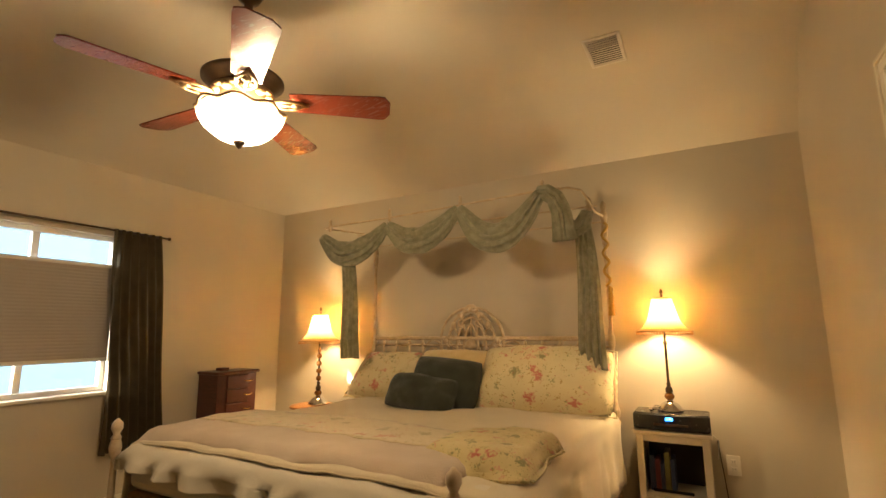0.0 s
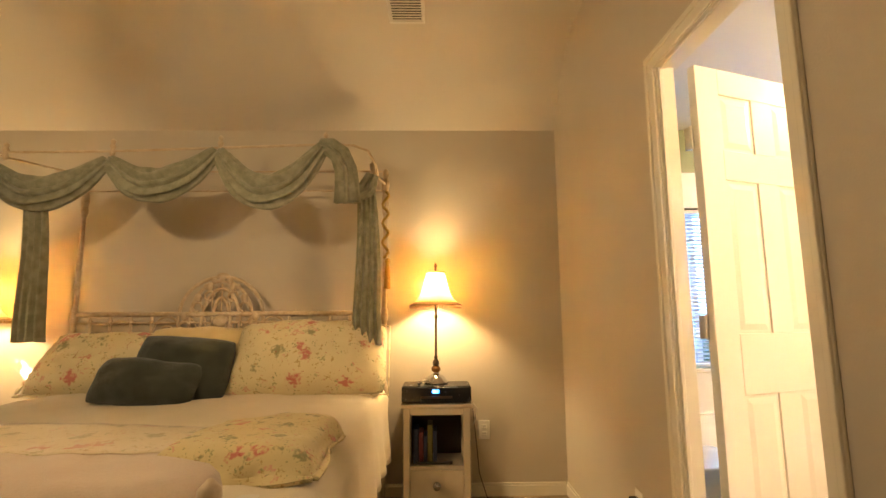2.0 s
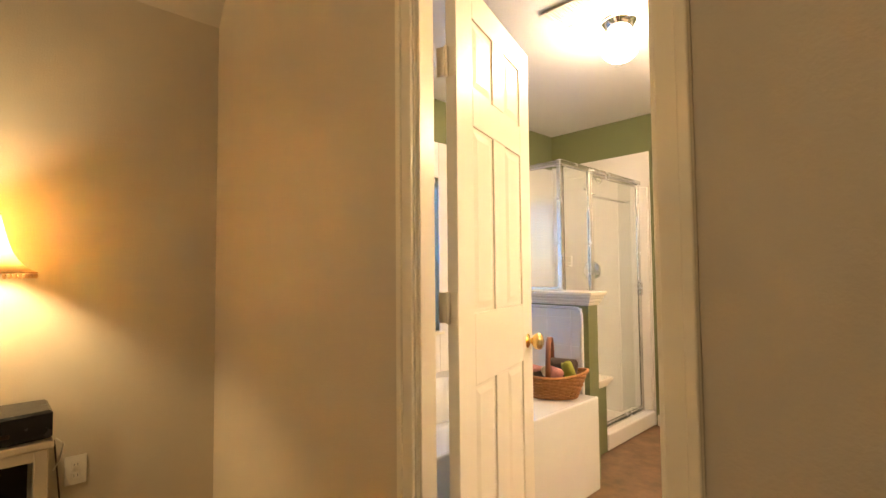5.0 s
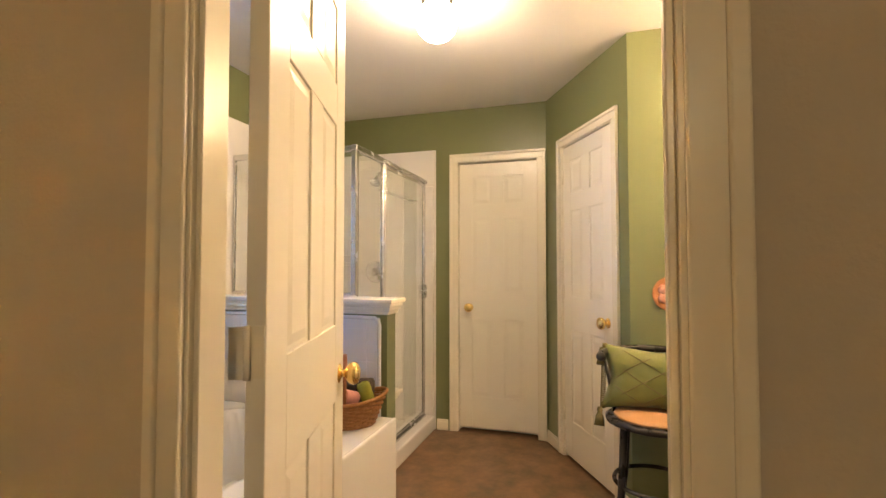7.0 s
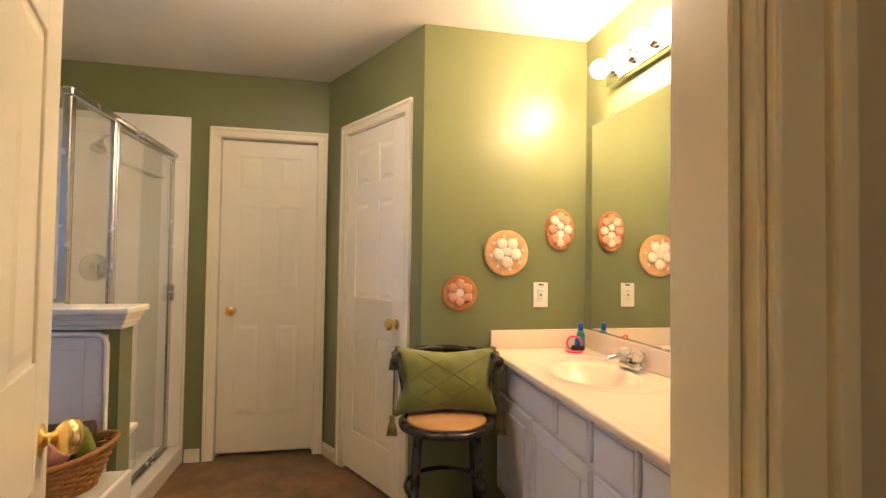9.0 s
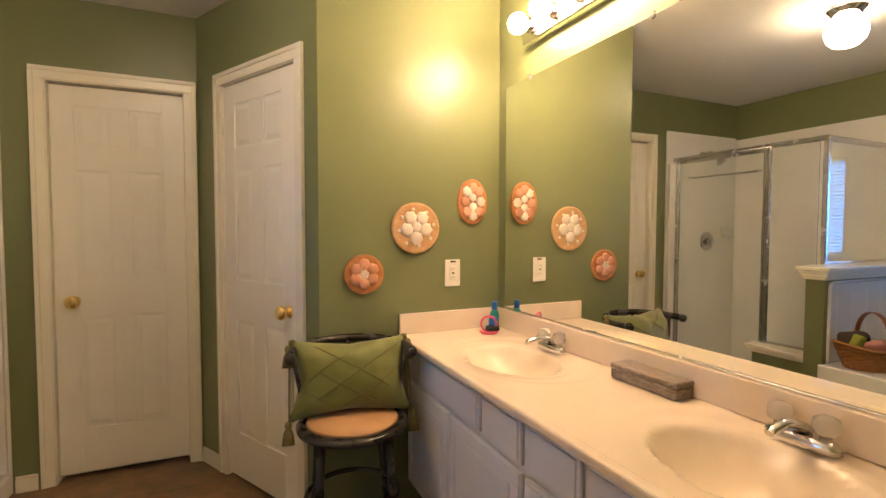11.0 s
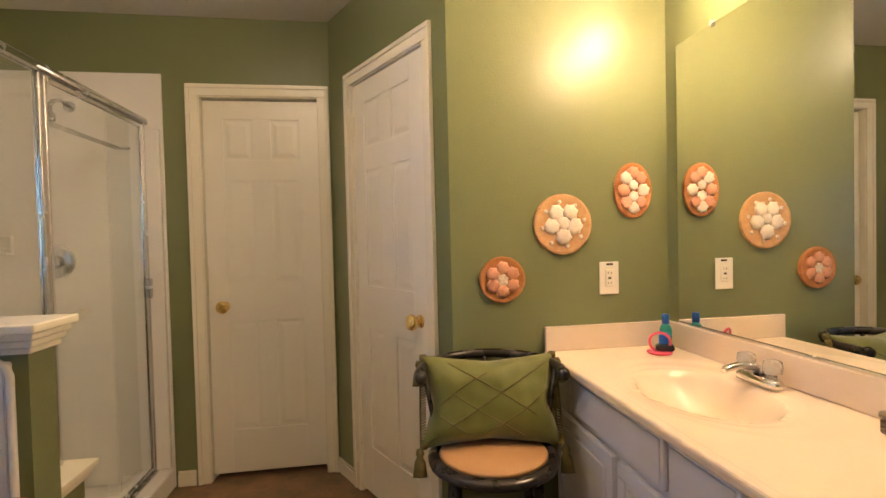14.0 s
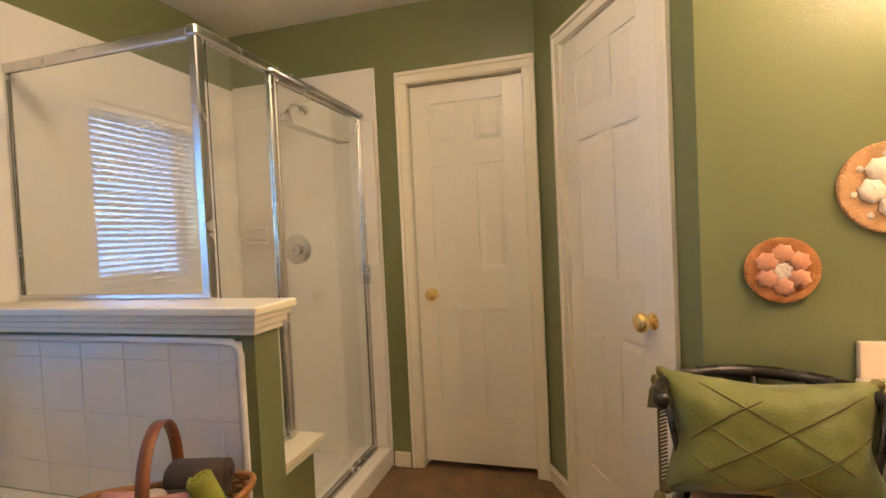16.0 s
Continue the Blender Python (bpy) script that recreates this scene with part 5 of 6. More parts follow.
# low ledge beside the half wall that carries the fixed glass
lw = thing("wall_ledge", "low green wall stub with a white moulded ledge", "ledge", kind="structure")
part("wall_body", boxed(PW1 + 0.002, 2.09, 3.69, 3.81, FZ + 0.003, 0.40), M_green, lw)
bm = bmesh.new()
for z0, z1, o in ((0.40, 0.418, 0.012), (0.418, 0.436, 0.022), (0.436, 0.46, 0.036)):
    box(bm, PW1 + 0.002, 2.09 + o, 3.69 - o, 3.81 + o, z0, z1, 0.004, 2)
part("cap", bm, M_trim, lw, "stepped white ledge")
solid("shower_curb", boxed(2.092, FX - 0.017, 3.68, 3.87, FZ + 0.003, 0.075, 0.012, 3), M_tile, "white tiled shower curb", "curb", kind="structure")
solid("shower_pan", boxed(PW1 + 0.002, FX - 0.017, 3.872, OY - 0.012, FZ + 0.003, 0.01, 0.008), M_acryl, "white shower pan", "shower pan", kind="structure")

en = thing("shower_enclosure", "framed glass shower enclosure with chrome rails", "shower")
GX, GY, GT = 1.690, 3.768, 1.895
bm = bmesh.new()
box(bm, GX - 0.016, GX + 0.016, GY - 0.016, GY + 0.016, 1.059, GT - 0.03, 0.004)
part("corner_post", bm, M_alu, en)
bm = bmesh.new()
box(bm, GX - 0.014, GX + 0.014, GY + 0.017, OY - 0.012, GT - 0.035, GT, 0.005)
part("side_header", bm, M_alu, en)
bm = bmesh.new()
box(bm, GX - 0.018, FX - 0.018, GY - 0.020, GY + 0.020, GT - 0.03, GT + 0.004, 0.006)
tube(bm, [(GX + 0.35, GY - 0.022, GT - 0.022), (FX - 0.05, GY - 0.022, GT - 0.022)], 0.010, 8)
part("front_header", bm, M_alu, en)
bm = bmesh.new()
box(bm, GX - 0.012, GX + 0.012, GY + 0.017, OY - 0.012, 1.059, 1.077, 0.003)
box(bm, GX - 0.010, GX + 0.010, OY - 0.03, OY - 0.012, 1.078, GT - 0.036, 0.003)
part("side_frame", bm, M_alu, en)
gp = part("side_glass", boxed(GX - 0.003, GX + 0.003, GY + 0.017, OY - 0.031, 1.078, GT - 0.036), M_frost, en, "hazy fixed side glass")
gp.visible_shadow = False
DX = 2.055
bm = bmesh.new()
box(bm, DX - 0.014, DX + 0.014, GY - 0.015, GY + 0.015, 0.077, GT - 0.031, 0.004)
box(bm, FX - 0.065, FX - 0.046, GY - 0.015, GY + 0.015, 0.077, GT - 0.031, 0.004)
box(bm, GX + 0.04, DX - 0.015, GY - 0.010, GY + 0.010, 0.461, 0.478, 0.003)
part("stile", bm, M_alu, en)
gp = part("fixed_glass", boxed(GX + 0.042, DX - 0.016, GY - 0.003, GY + 0.003, 0.479, GT - 0.031), M_frost, en, "hazy fixed front glass")
gp.visible_shadow = False
door = part("shower_door", boxed(DX + 0.034, FX - 0.088, GY - 0.008, GY - 0.002, 0.112, GT - 0.055), M_frost, en, "hazy swing door glass")
door.visible_shadow = False
bm = bmesh.new()
for a in ((DX + 0.016, DX + 0.033, 0.092, GT - 0.034), (FX - 0.087, FX - 0.067, 0.092, GT - 0.034)):
    box(bm, a[0], a[1], GY - 0.014, GY + 0.006, a[2], a[3], 0.003)
box(bm, DX + 0.033, FX - 0.088, GY - 0.014, GY + 0.006, 0.092, 0.111, 0.003)
box(bm, DX + 0.033, FX - 0.088, GY - 0.014, GY + 0.006, GT - 0.054, GT - 0.034, 0.003)
part("door_frame", bm, M_alu, door)
bm = bmesh.new()
box(bm, FX - 0.10, FX - 0.075, GY - 0.040, GY - 0.015, 0.98, 1.08, 0.005)
part("door_handle", bm, M_alu, door)
bm = bmesh.new()
box(bm, DX, FX - 0.066, GY - 0.03, GY + 0.015, 0.076, 0.091, 0.003)
part("threshold", bm, M_alu, en)
bm = bmesh.new()
for y in (GY + 0.05, GY + 0.075):
    tube(bm, [(DX + 0.10, GY + 0.01, 1.72), (DX + 0.10, y, 1.72), (FX - 0.16, y, 1.72), (FX - 0.16, GY + 0.01, 1.72)], 0.006, 7)
part("towel_bar", bm, M_chrome, door)
settle(en, (2.3, GY, 0.1))

sh_ = thing("wall_shower", "chrome shower head on a bent arm", "shower head")
bm = bmesh.new()
tube(bm, [(FX - 0.017, 4.115, 1.955), (FX - 0.09, 4.115, 1.97), (FX - 0.15, 4.115, 1.945), (FX - 0.18, 4.115, 1.91)], 0.010, 10)
lathe(bm, [(0.0, 0.0), (0.028, 0.0), (0.026, 0.008), (0.0, 0.01)], m=Matrix.Translation((FX - 0.017, 4.115, 1.955)) @ Matrix.Rotation(radians(-90), 4, "Y"), seg=16)
part("arm", bm, M_chrome, sh_)
bm = bmesh.new()
lathe(bm, [(0.012, 0.0), (0.016, 0.02), (0.040, 0.05), (0.042, 0.062), (0.0, 0.064)], m=Matrix.Translation((FX - 0.175, 4.115, 1.915)) @ Matrix.Rotation(radians(-148), 4, "Y"), seg=18)
part("head", bm, M_chrome, sh_)
settle(sh_, (FX - 0.02, 4.2, 1.985))
va = thing("shower_valve", "round chrome shower valve with a lever", "valve")
mv = Matrix.Translation((FX - 0.017, 4.20, 1.175)) @ Matrix.Rotation(radians(-90), 4, "Y")
bm = bmesh.new()
lathe(bm, [(0.0, 0.0), (0.085, 0.0), (0.083, 0.006), (0.07, 0.010), (0.0, 0.012)], m=mv, seg=32)
part("escutcheon", bm, M_chrome, va)
bm = bmesh.new()
lathe(bm, [(0.034, 0.012), (0.032, 0.04), (0.024, 0.06), (0.0, 0.062)], m=mv, seg=20)
tube(bm, [(FX - 0.07, 4.20, 1.175), (FX - 0.085, 4.16, 1.16)], 0.008, 8)
part("handle", bm, M_chrome, va)
settle(va, (FX - 0.02, 4.2, 1.175))
sd = thing("soap_dish", "white moulded soap dish on the shower wall", "soap dish")
bm = bmesh.new()
for y0, y1, z0, z1, d in ((4.39, 4.53, 1.215, 1.228, 0.055), (4.39, 4.53, 1.300, 1.312, 0.022), (4.39, 4.402, 1.228, 1.300, 0.022), (4.518, 4.53, 1.228, 1.300, 0.022)):
    box(bm, FX - 0.017 - d, FX - 0.017, y0, y1, z0, z1, 0.005, 2)
part("rim", bm, M_tile, sd)
bm = bmesh.new()
tube(bm, [(FX - 0.03, 4.40, 1.248), (FX - 0.055, 4.405, 1.248), (FX - 0.055, 4.515, 1.248), (FX - 0.03, 4.52, 1.248)], 0.005, 8)
part("bar", bm, M_tile, sd)
settle(sd, (FX - 0.017, 4.46, 1.215))

# ---- bathroom: vanity ----
VX0, VX1, VY, VT = EX + 0.002, SX - 0.002, 1.974, 0.80
cab = thing("vanity_cabinet", "white painted double vanity cabinet with raised panel doors", "cabinet")
FY = VY - 0.035
bm = bmesh.new()
box(bm, VX0, VX1, MY + 0.002, FY - 0.02, 0.10, VT - 0.17)
box(bm, VX0, VX1, FY - 0.034, FY - 0.02, VT - 0.169, VT - 0.032)
box(bm, VX0, VX0 + 0.015, MY + 0.002, FY - 0.035, VT - 0.169, VT - 0.032)
box(bm, VX0, VX1, MY + 0.002, FY - 0.09, FZ + 0.003, 0.10)
part("carcass", bm, M_cab, cab)


def front(name, x0, x1, z0, z1, parent):
    bm = bmesh.new()
    box(bm, x0, x1, FY - 0.019, FY - 0.004, z0, z1, 0.004, 2)
    g = 0.055 if (z1 - z0) > 0.25 else 0.0
    if g:
        vo = [(x0 + g, FY - 0.004, z0 + g), (x1 - g, FY - 0.004, z0 + g), (x1 - g, FY - 0.004, z1 - g), (x0 + g, FY - 0.004, z1 - g)]
        box(bm, x0 + g, x1 - g, FY - 0.010, FY + 0.003, z0 + g, z1 - g, 0.006, 2)
        for a in ((x0 + 0.003, x1 - 0.003, z1 - g + 0.012, z1 - 0.003), (x0 + 0.003, x1 - 0.003, z0 + 0.003, z0 + g - 0.012), (x0 + 0.003, x0 + g - 0.012, z0 + g - 0.012, z1 - g + 0.012), (x1 - g + 0.012, x1 - 0.003, z0 + g - 0.012, z1 - g + 0.012)):
            box(bm, a[0], a[1], FY - 0.006, FY + 0.001, a[2], a[3], 0.002)
    else:
        box(bm, x0 + 0.012, x1 - 0.012, FY - 0.006, FY + 0.001, z0 + 0.012, z1 - 0.012, 0.003, 2)
    return part(name, bm, M_cab, parent)


zt, zb = VT - 0.050, 0.610
for x0, x1 in ((1.80, 1.92), (1.245, 1.785), (0.995, 1.225), (0.745, 0.975), (0.17, 0.725), (-0.03, 0.155)):
    front("drawer_front", x0, x1, zb, zt, cab)
for x0, x1 in ((1.485, 1.915), (0.995, 1.465), (0.455, 0.725), (0.17, 0.44), (-0.03, 0.155)):
    front("cabinet_door", x0, x1, 0.125, 0.590, cab)
front("drawer_front", 0.745, 0.975, 0.38, 0.590, cab)
front("drawer_front", 0.745, 0.975, 0.125, 0.362, cab)
settle(cab, (1.0, 1.7, 0))

# counter with two moulded basins
vt = thing("washbasin_counter", "cream cultured marble vanity top with two basins", "countertop")
nx, ny = 150, 46
SINKS = ((1.40, 1.71), (0.50, 1.70))
rows = []
for j in range(ny + 1):
    row = []
    for i in range(nx + 1):
        x = VX0 + (VX1 - VX0) * i / nx
        y = MY + 0.002 + (VY - MY - 0.002) * j / ny
        z = VT
        for sx, sy in SINKS:
            e = math.sqrt(((x - sx) / 0.225) ** 2 + ((y - sy) / 0.165) ** 2)
            if e < 1.0:
                z -= 0.12 * (1 - e ** 2.2) ** 0.85
            z -= 0.004 * math.exp(-((e - 1.08) / 0.07) ** 2)
            e2 = math.sqrt(((x - sx) / 0.33) ** 2 + ((y - sy + 0.03) / 0.245) ** 2)
            z -= 0.003 / (1 + math.exp((e2 - 1) * 45))
        row.append((x, y, z))
    rows.append(row)
bm = bmesh.new()
ring_loft(bm, rows, cap=False, loop=False)
part("basin_top", bm, M_marble, vt)
bm = bmesh.new()
box(bm, VX0, VX1, VY - 0.03, VY + 0.006, VT - 0.030, VT + 0.001, 0.010, 3)
part("front_edge", bm, M_marble, vt)
bm = bmesh.new()
box(bm, VX0, VX1 - 0.018, MY + 0.002, MY + 0.020, VT + 0.0005, VT + 0.096, 0.003, 2)
box(bm, VX1 - 0.018, VX1, MY + 0.002, VY, VT + 0.0005, VT + 0.096, 0.003, 2)
part("backsplash", bm, M_marble, vt)
for sx, sy in SINKS:
    bm = bmesh.new()
    lathe(bm, [(0.0, 0.0), (0.022, 0.0), (0.024, 0.003), (0.016, 0.005), (0.0, 0.003)], (sx, sy, VT - 0.124), 16)
    part("drain", bm, M_chrome, vt)
settle(vt, (1.0, 1.7, VT - 0.03))


def faucet(x, y):
    fa = thing("faucet", "chrome centerset faucet with clear acrylic handles", "faucet", "vanity faucets")
    bm = bmesh.new()
    rings = []
    for z, k in ((0.0, 1.0), (0.014, 1.0), (0.022, 0.9), (0.026, 0.75)):
        rings.append([(0.085 * k * math.copysign(abs(math.cos(a)) ** 0.6, math.cos(a)), 0.028 * k * math.copysign(abs(math.sin(a)) ** 0.7, math.sin(a)), z) for a in [2 * math.pi * i / 32 for i in range(32)]])
    ring_loft(bm, rings)
    part("base", bm, M_chrome, fa)
    bm = bmesh.new()
    rings = []
    for yy, zz, w, h in ((-0.01, 0.03, 0.020, 0.018), (0.02, 0.045, 0.018, 0.016), (0.07, 0.055, 0.015, 0.011), (0.115, 0.048, 0.013, 0.009), (0.125, 0.042, 0.011, 0.007)):
        rings.append([(w * math.cos(a), yy, zz + h * math.sin(a)) for a in [2 * math.pi * i / 14 for i in range(14)]])
    ring_loft(bm, rings)
    part("spout", bm, M_chrome, fa)
    for sx in (-0.052, 0.052):
        bm = bmesh.new()
        lathe(bm, [(0.016, 0.02), (0.013, 0.03), (0.013, 0.036)], (sx, 0, 0), 12)
        lathe(bm, [(0.014, 0.037), (0.026, 0.042), (0.029, 0.058), (0.026, 0.074), (0.013, 0.080), (0.0, 0.0805)], (sx, 0, 0), 10)
        part("handle", bm, M_acrylic, fa, "clear acrylic knob")
    fa.matrix_world = pose(x, y, VT + 0.0005, 0, 0, 0) @ Matrix.Diagonal((0.92, 0.95, 1.0, 1))
    return fa


faucet(1.42, 1.51)
faucet(0.51, 1.50)

mir = thing("wall_mirror_glass", "large frameless wall mirror above the vanity", "mirror")
part("silvered_glass", boxed(-0.02, SX - 0.072, MY + 0.001, MY + 0.006, VT + 0.104, 1.963, 0.0015), M_mirror, mir)
bm = bmesh.new()
box(bm, -0.02, SX - 0.072, MY + 0.001, MY + 0.010, VT + 0.097, VT + 0.104, 0.001)
part("mirror_channel", bm, M_alu, mir)
for x in (1.672, 1.0, 0.35):
    part("mirror_clip", boxed(x - 0.010, x + 0.010, MY + 0.001, MY + 0.012, 1.950, 1.975, 0.003), M_acrylic, mir, "clear plastic clip")
settle(mir, (1.0, MY, 0.9))

lb = thing("vanity_light", "chrome strip light with round lit bulbs over the mirror", "light")
bm = boxed(1.061, 1.681, MY + 0.001, MY + 0.045, 2.090, 2.202, 0.010, 3)
part("back_strip", bm, M_chrome, lb, "polished chrome strip")
for k in range(4):
    x = 1.601 - 0.153 * k
    bm = bmesh.new()
    m_ = Matrix.Translation((x, MY + 0.045, 2.146)) @ Matrix.Rotation(radians(-90), 4, "X")
    lathe(bm, [(0.030, 0.0), (0.030, 0.012), (0.022, 0.018), (0.020, 0.035), (0.0, 0.036)], m=m_, seg=18)
    so = part("socket", bm, M_chrome, lb)
    bm = bmesh.new()
    ball(bm, (x, MY + 0.118, 2.146), 0.042, u=18, v=12)
    part("bulb", bm, M_bulb, so, "lit round bulb")
settle(lb, (1.2, MY, 2.11))

gl = thing("ceiling_globe", "white frosted globe ceiling light, lit", "ceiling light")
bm = bmesh.new()
lathe(bm, [(0.0, 0.0), (0.09, 0.0), (0.09, -0.015), (0.07, -0.03), (0.06, -0.05), (0.0, -0.05)], (1.318, 3.168, BZ - 0.001), 26)
part("canopy", bm, M_chrome, gl)
bm = bmesh.new()
lathe(bm, [(0.055, -0.052), (0.075, -0.066), (0.090, -0.098), (0.093, -0.128), (0.083, -0.165), (0.055, -0.194), (0.0, -0.206)], (1.318, 3.168, BZ - 0.001), 26)
part("globe", bm, M_globe, gl, "glowing frosted glass globe")
settle(gl, (1.318, 3.168, BZ))
ceiling_vent("white square exhaust vent on the bathroom ceiling", pose(1.07, 3.28, BZ, 0, 0, 0), 0.22, 0.22, 9, (-32, -32))

# things on the counter
bx = thing("carved_box", "long silvered carved wooden box on the vanity", "box")
part("box_body", boxed(-0.122, 0.122, -0.042, 0.042, 0.001, 0.034, 0.004), M_silverbox, bx)
part("box_lid", boxed(-0.124, 0.124, -0.044, 0.044, 0.0345, 0.050, 0.004), M_silverbox, bx)
bx.matrix_world = pose(0.935, 1.502, VT + 0.001, 0, 0, 2)
bt = thing("lotion_bottle", "teal plastic bottle with a blue cap", "bottle")
bm = bmesh.new()
lathe(bm, [(0.0, 0.0), (0.026, 0.0), (0.028, 0.01), (0.028, 0.075), (0.022, 0.09), (0.012, 0.097), (0.0, 0.098)], seg=20, sy=0.7)
part("bottle_body", bm, M_teal, bt)
bm = bmesh.new()
lathe(bm, [(0.014, 0.097), (0.014, 0.13), (0.010, 0.135), (0.0, 0.135)], seg=16)
part("cap", bm, M_blue, bt, "bright blue cap")
bt.matrix_world = pose(1.86, 1.515, VT + 0.001)
sp = thing("sponge_dish", "hot pink plastic dish with a black scrubber", "dish")
bm = bmesh.new()
lathe(bm, [(0.0, 0.0), (0.038, 0.0), (0.045, 0.006), (0.042, 0.010), (0.0, 0.008)], seg=22)
tube(bm, [(0.035 * math.cos(a), 0.012 + 0.008 * math.sin(a), 0.045 + 0.036 * math.sin(a)) for a in [2 * math.pi * k / 24 for k in range(24)]], 0.005, 6, True)
part("dish", bm, M_pink, sp)
bm = bmesh.new()
box(bm, -0.05, 0.015, -0.02, 0.02, 0.012, 0.034, 0.008, 2)
part("scrubber", bm, M_black, sp)
sp.matrix_world = pose(1.80, 1.58, VT + 0.001, 0, 0, 60)
bm = bmesh.new()
lathe(bm, [(0.0, 0.0), (0.020, 0.0), (0.022, 0.01), (0.022, 0.06), (0.010, 0.072), (0.0, 0.073)], (1.82, 1.545, VT + 0.001), 18)
solid("blue_bottle", bm, M_blue, "small blue plastic bottle on the vanity", "bottle")

sw = thing("switch_plate", "white rocker switch plate on the green wall", "switch plate")
part("cover_plate", boxed(-0.040, 0.040, -0.007, -0.001, -0.064, 0.064, 0.002), M_plate, sw)
bm = bmesh.new()
box(bm, -0.017, 0.017, -0.011, -0.006, -0.034, 0.034, 0.002)
rk = part("outlet_insert", bm, M_plate, sw)
bm = bmesh.new()
for z in (-0.02, 0.02):
    box(bm, -0.007, -0.005, -0.0118, -0.0105, z - 0.004, z + 0.004)
    box(bm, 0.005, 0.007, -0.0118, -0.0105, z - 0.004, z + 0.004)
box(bm, -0.006, 0.006, -0.0118, -0.0105, -0.004, 0.004)
part("slot", bm, M_slot, rk)
part("label_bar", boxed(-0.012, 0.016, -0.008, -0.0065, 0.050, 0.058), M_slot, sw)
sw.matrix_world = pose(SX, 1.703, 1.075, 0, 0, -90)


# shell plaques
def scallop(bm, at, r, ang, thick=0.35):
    """Fan-shaped ribbed shell lying against a plane facing -y."""
    ca, sa = math.cos(ang), math.sin(ang)
    rows = []
    for j in range(6):
        f = j / 5
        row = []
        for i in range(15):
            a = 2 * math.pi * i / 14
            rad = r * f * (0.92 + 0.08 * math.cos(i * math.pi * 1.0))
            x, z = rad * math.cos(a), rad * math.sin(a) * -1 + 0.0
            dome = thick * r * (1 - f * f) ** 0.5 + 0.05 * r * math.cos(i * math.pi) * f
            xx, zz = x * ca - z * sa, x * sa + z * ca
            row.append((at[0] + xx, at[1] - 0.004 - dome, at[2] + zz))
        rows.append(row)
    return ring_loft(bm, rows, cap=False, loop=False)


def plaque(label, y, z, rx, rz, base, shell_m, shells):
    pq = thing("shell_plaque", label, "wall plaque", "shell plaques")
    bm = bmesh.new()
    rings = []
    for k, d in ((1.0, 0.0), (1.0, 0.008), (0.95, 0.014), (0.9, 0.012), (0.0001, 0.012)):
        rings.append([(rx * k * math.cos(a), -0.001 - d, rz * k * math.sin(a)) for a in [2 * math.pi * i / 44 for i in range(44)]])
    ring_loft(bm, rings, cap=False)
    pl = part("plaque_disc", bm, base, pq)
    bm = bmesh.new()
    for k in range(64):
        a = 2 * math.pi * k / 64
        ball(bm, (rx * 0.97 * math.cos(a), -0.012, rz * 0.97 * math.sin(a)), 0.0042, 1.2, 0.8, 1, 6, 4)
    part("woven_rim", bm, base, pl)
    for x, zz, r, a, m_ in shells:
        bm = bmesh.new()
        scallop(bm, (x, -0.012, zz), r, a)
        ob = part("shell", bm, m_, pq)
        s = ob.modifiers.new("thick", "SOLIDIFY")
        s.thickness = 0.003
    pq.matrix_world = pose(SX, y, z, 0, 0, -90)
    return pq


ring5 = lambda r, s, m_, n, ph: [(r * math.cos(radians(ph + 360 / n * k)), r * math.sin(radians(ph + 360 / n * k)), s, radians(ph + 360 / n * k - 90), m_) for k in range(n)]
plaque("orange straw plaque with pink scallop shells", 2.138, 1.085, 0.088, 0.087, M_orange, M_shellp, ring5(0.043, 0.029, M_shellp, 6, 90) + ring5(0.014, 0.013, M_shellw, 5, 30) + [(0.0, 0.0, 0.012, 0.0, M_shellw)])
plaque("tan straw plaque with large white scallop shells", 1.893, 1.290, 0.117, 0.117, M_tan, M_shellw, [(-0.028, 0.045, 0.034, 0.3, M_shellw), (0.028, 0.045, 0.034, 1.1, M_shellw), (-0.045, -0.008, 0.035, 2.0, M_shellw), (0.045, -0.008, 0.036, 0.0, M_shellw), (0.0, -0.048, 0.036, 0.8, M_shellw), (0.0, 0.005, 0.030, 0.2, M_shellw)] + ring5(0.086, 0.009, M_shellw, 8, 10))
plaque("tall oval pink plaque covered in scallop shells", 1.600, 1.418, 0.078, 0.108, M_orange, M_shellp, [(0.042 * math.cos(radians(a)), 0.068 * math.sin(radians(a)), 0.028, radians(a - 90), M_shellp if k % 3 else M_shellw) for k, a in enumerate(range(0, 360, 45))] + [(0.0, 0.02, 0.022, 0.4, M_shellw), (0.0, -0.025, 0.024, 2.6, M_shellw)])

# ---- chair with a pillow ----
ch = thing("bentwood_chair", "black bentwood chair with a round tan seat", "chair")
SR, SH = 0.20, 0.54
bm = bmesh.new()
lathe(bm, [(0.0, SH - 0.03), (SR - 0.01, SH - 0.03), (SR + 0.012, SH - 0.022), (SR + 0.015, SH - 0.008), (SR, SH + 0.004), (SR - 0.022, SH + 0.002), (0.0, SH - 0.004)], seg=36)
part("seat_rim", bm, M_blkwood, ch, "black lacquered seat ring")
bm = bmesh.new()
lathe(bm, [(SR - 0.022, SH + 0.002), (SR - 0.03, SH + 0.012), (0.10, SH + 0.020), (0.0, SH + 0.022)], seg=36)
part("seat", bm, M_cane, ch, "tan padded seat")
for a in (40, 140, 222, 318):
    ca, sa = math.cos(radians(a)), math.sin(radians(a))
    bm = bmesh.new()
    tube(bm, [(0.165 * ca, 0.165 * sa, SH - 0.03), (0.185 * ca, 0.185 * sa, 0.22), (0.228 * ca, 0.228 * sa, FZ)], [0.017, 0.016, 0.012], 10)
    part("leg", bm, M_blkwood, ch)
bm = bmesh.new()
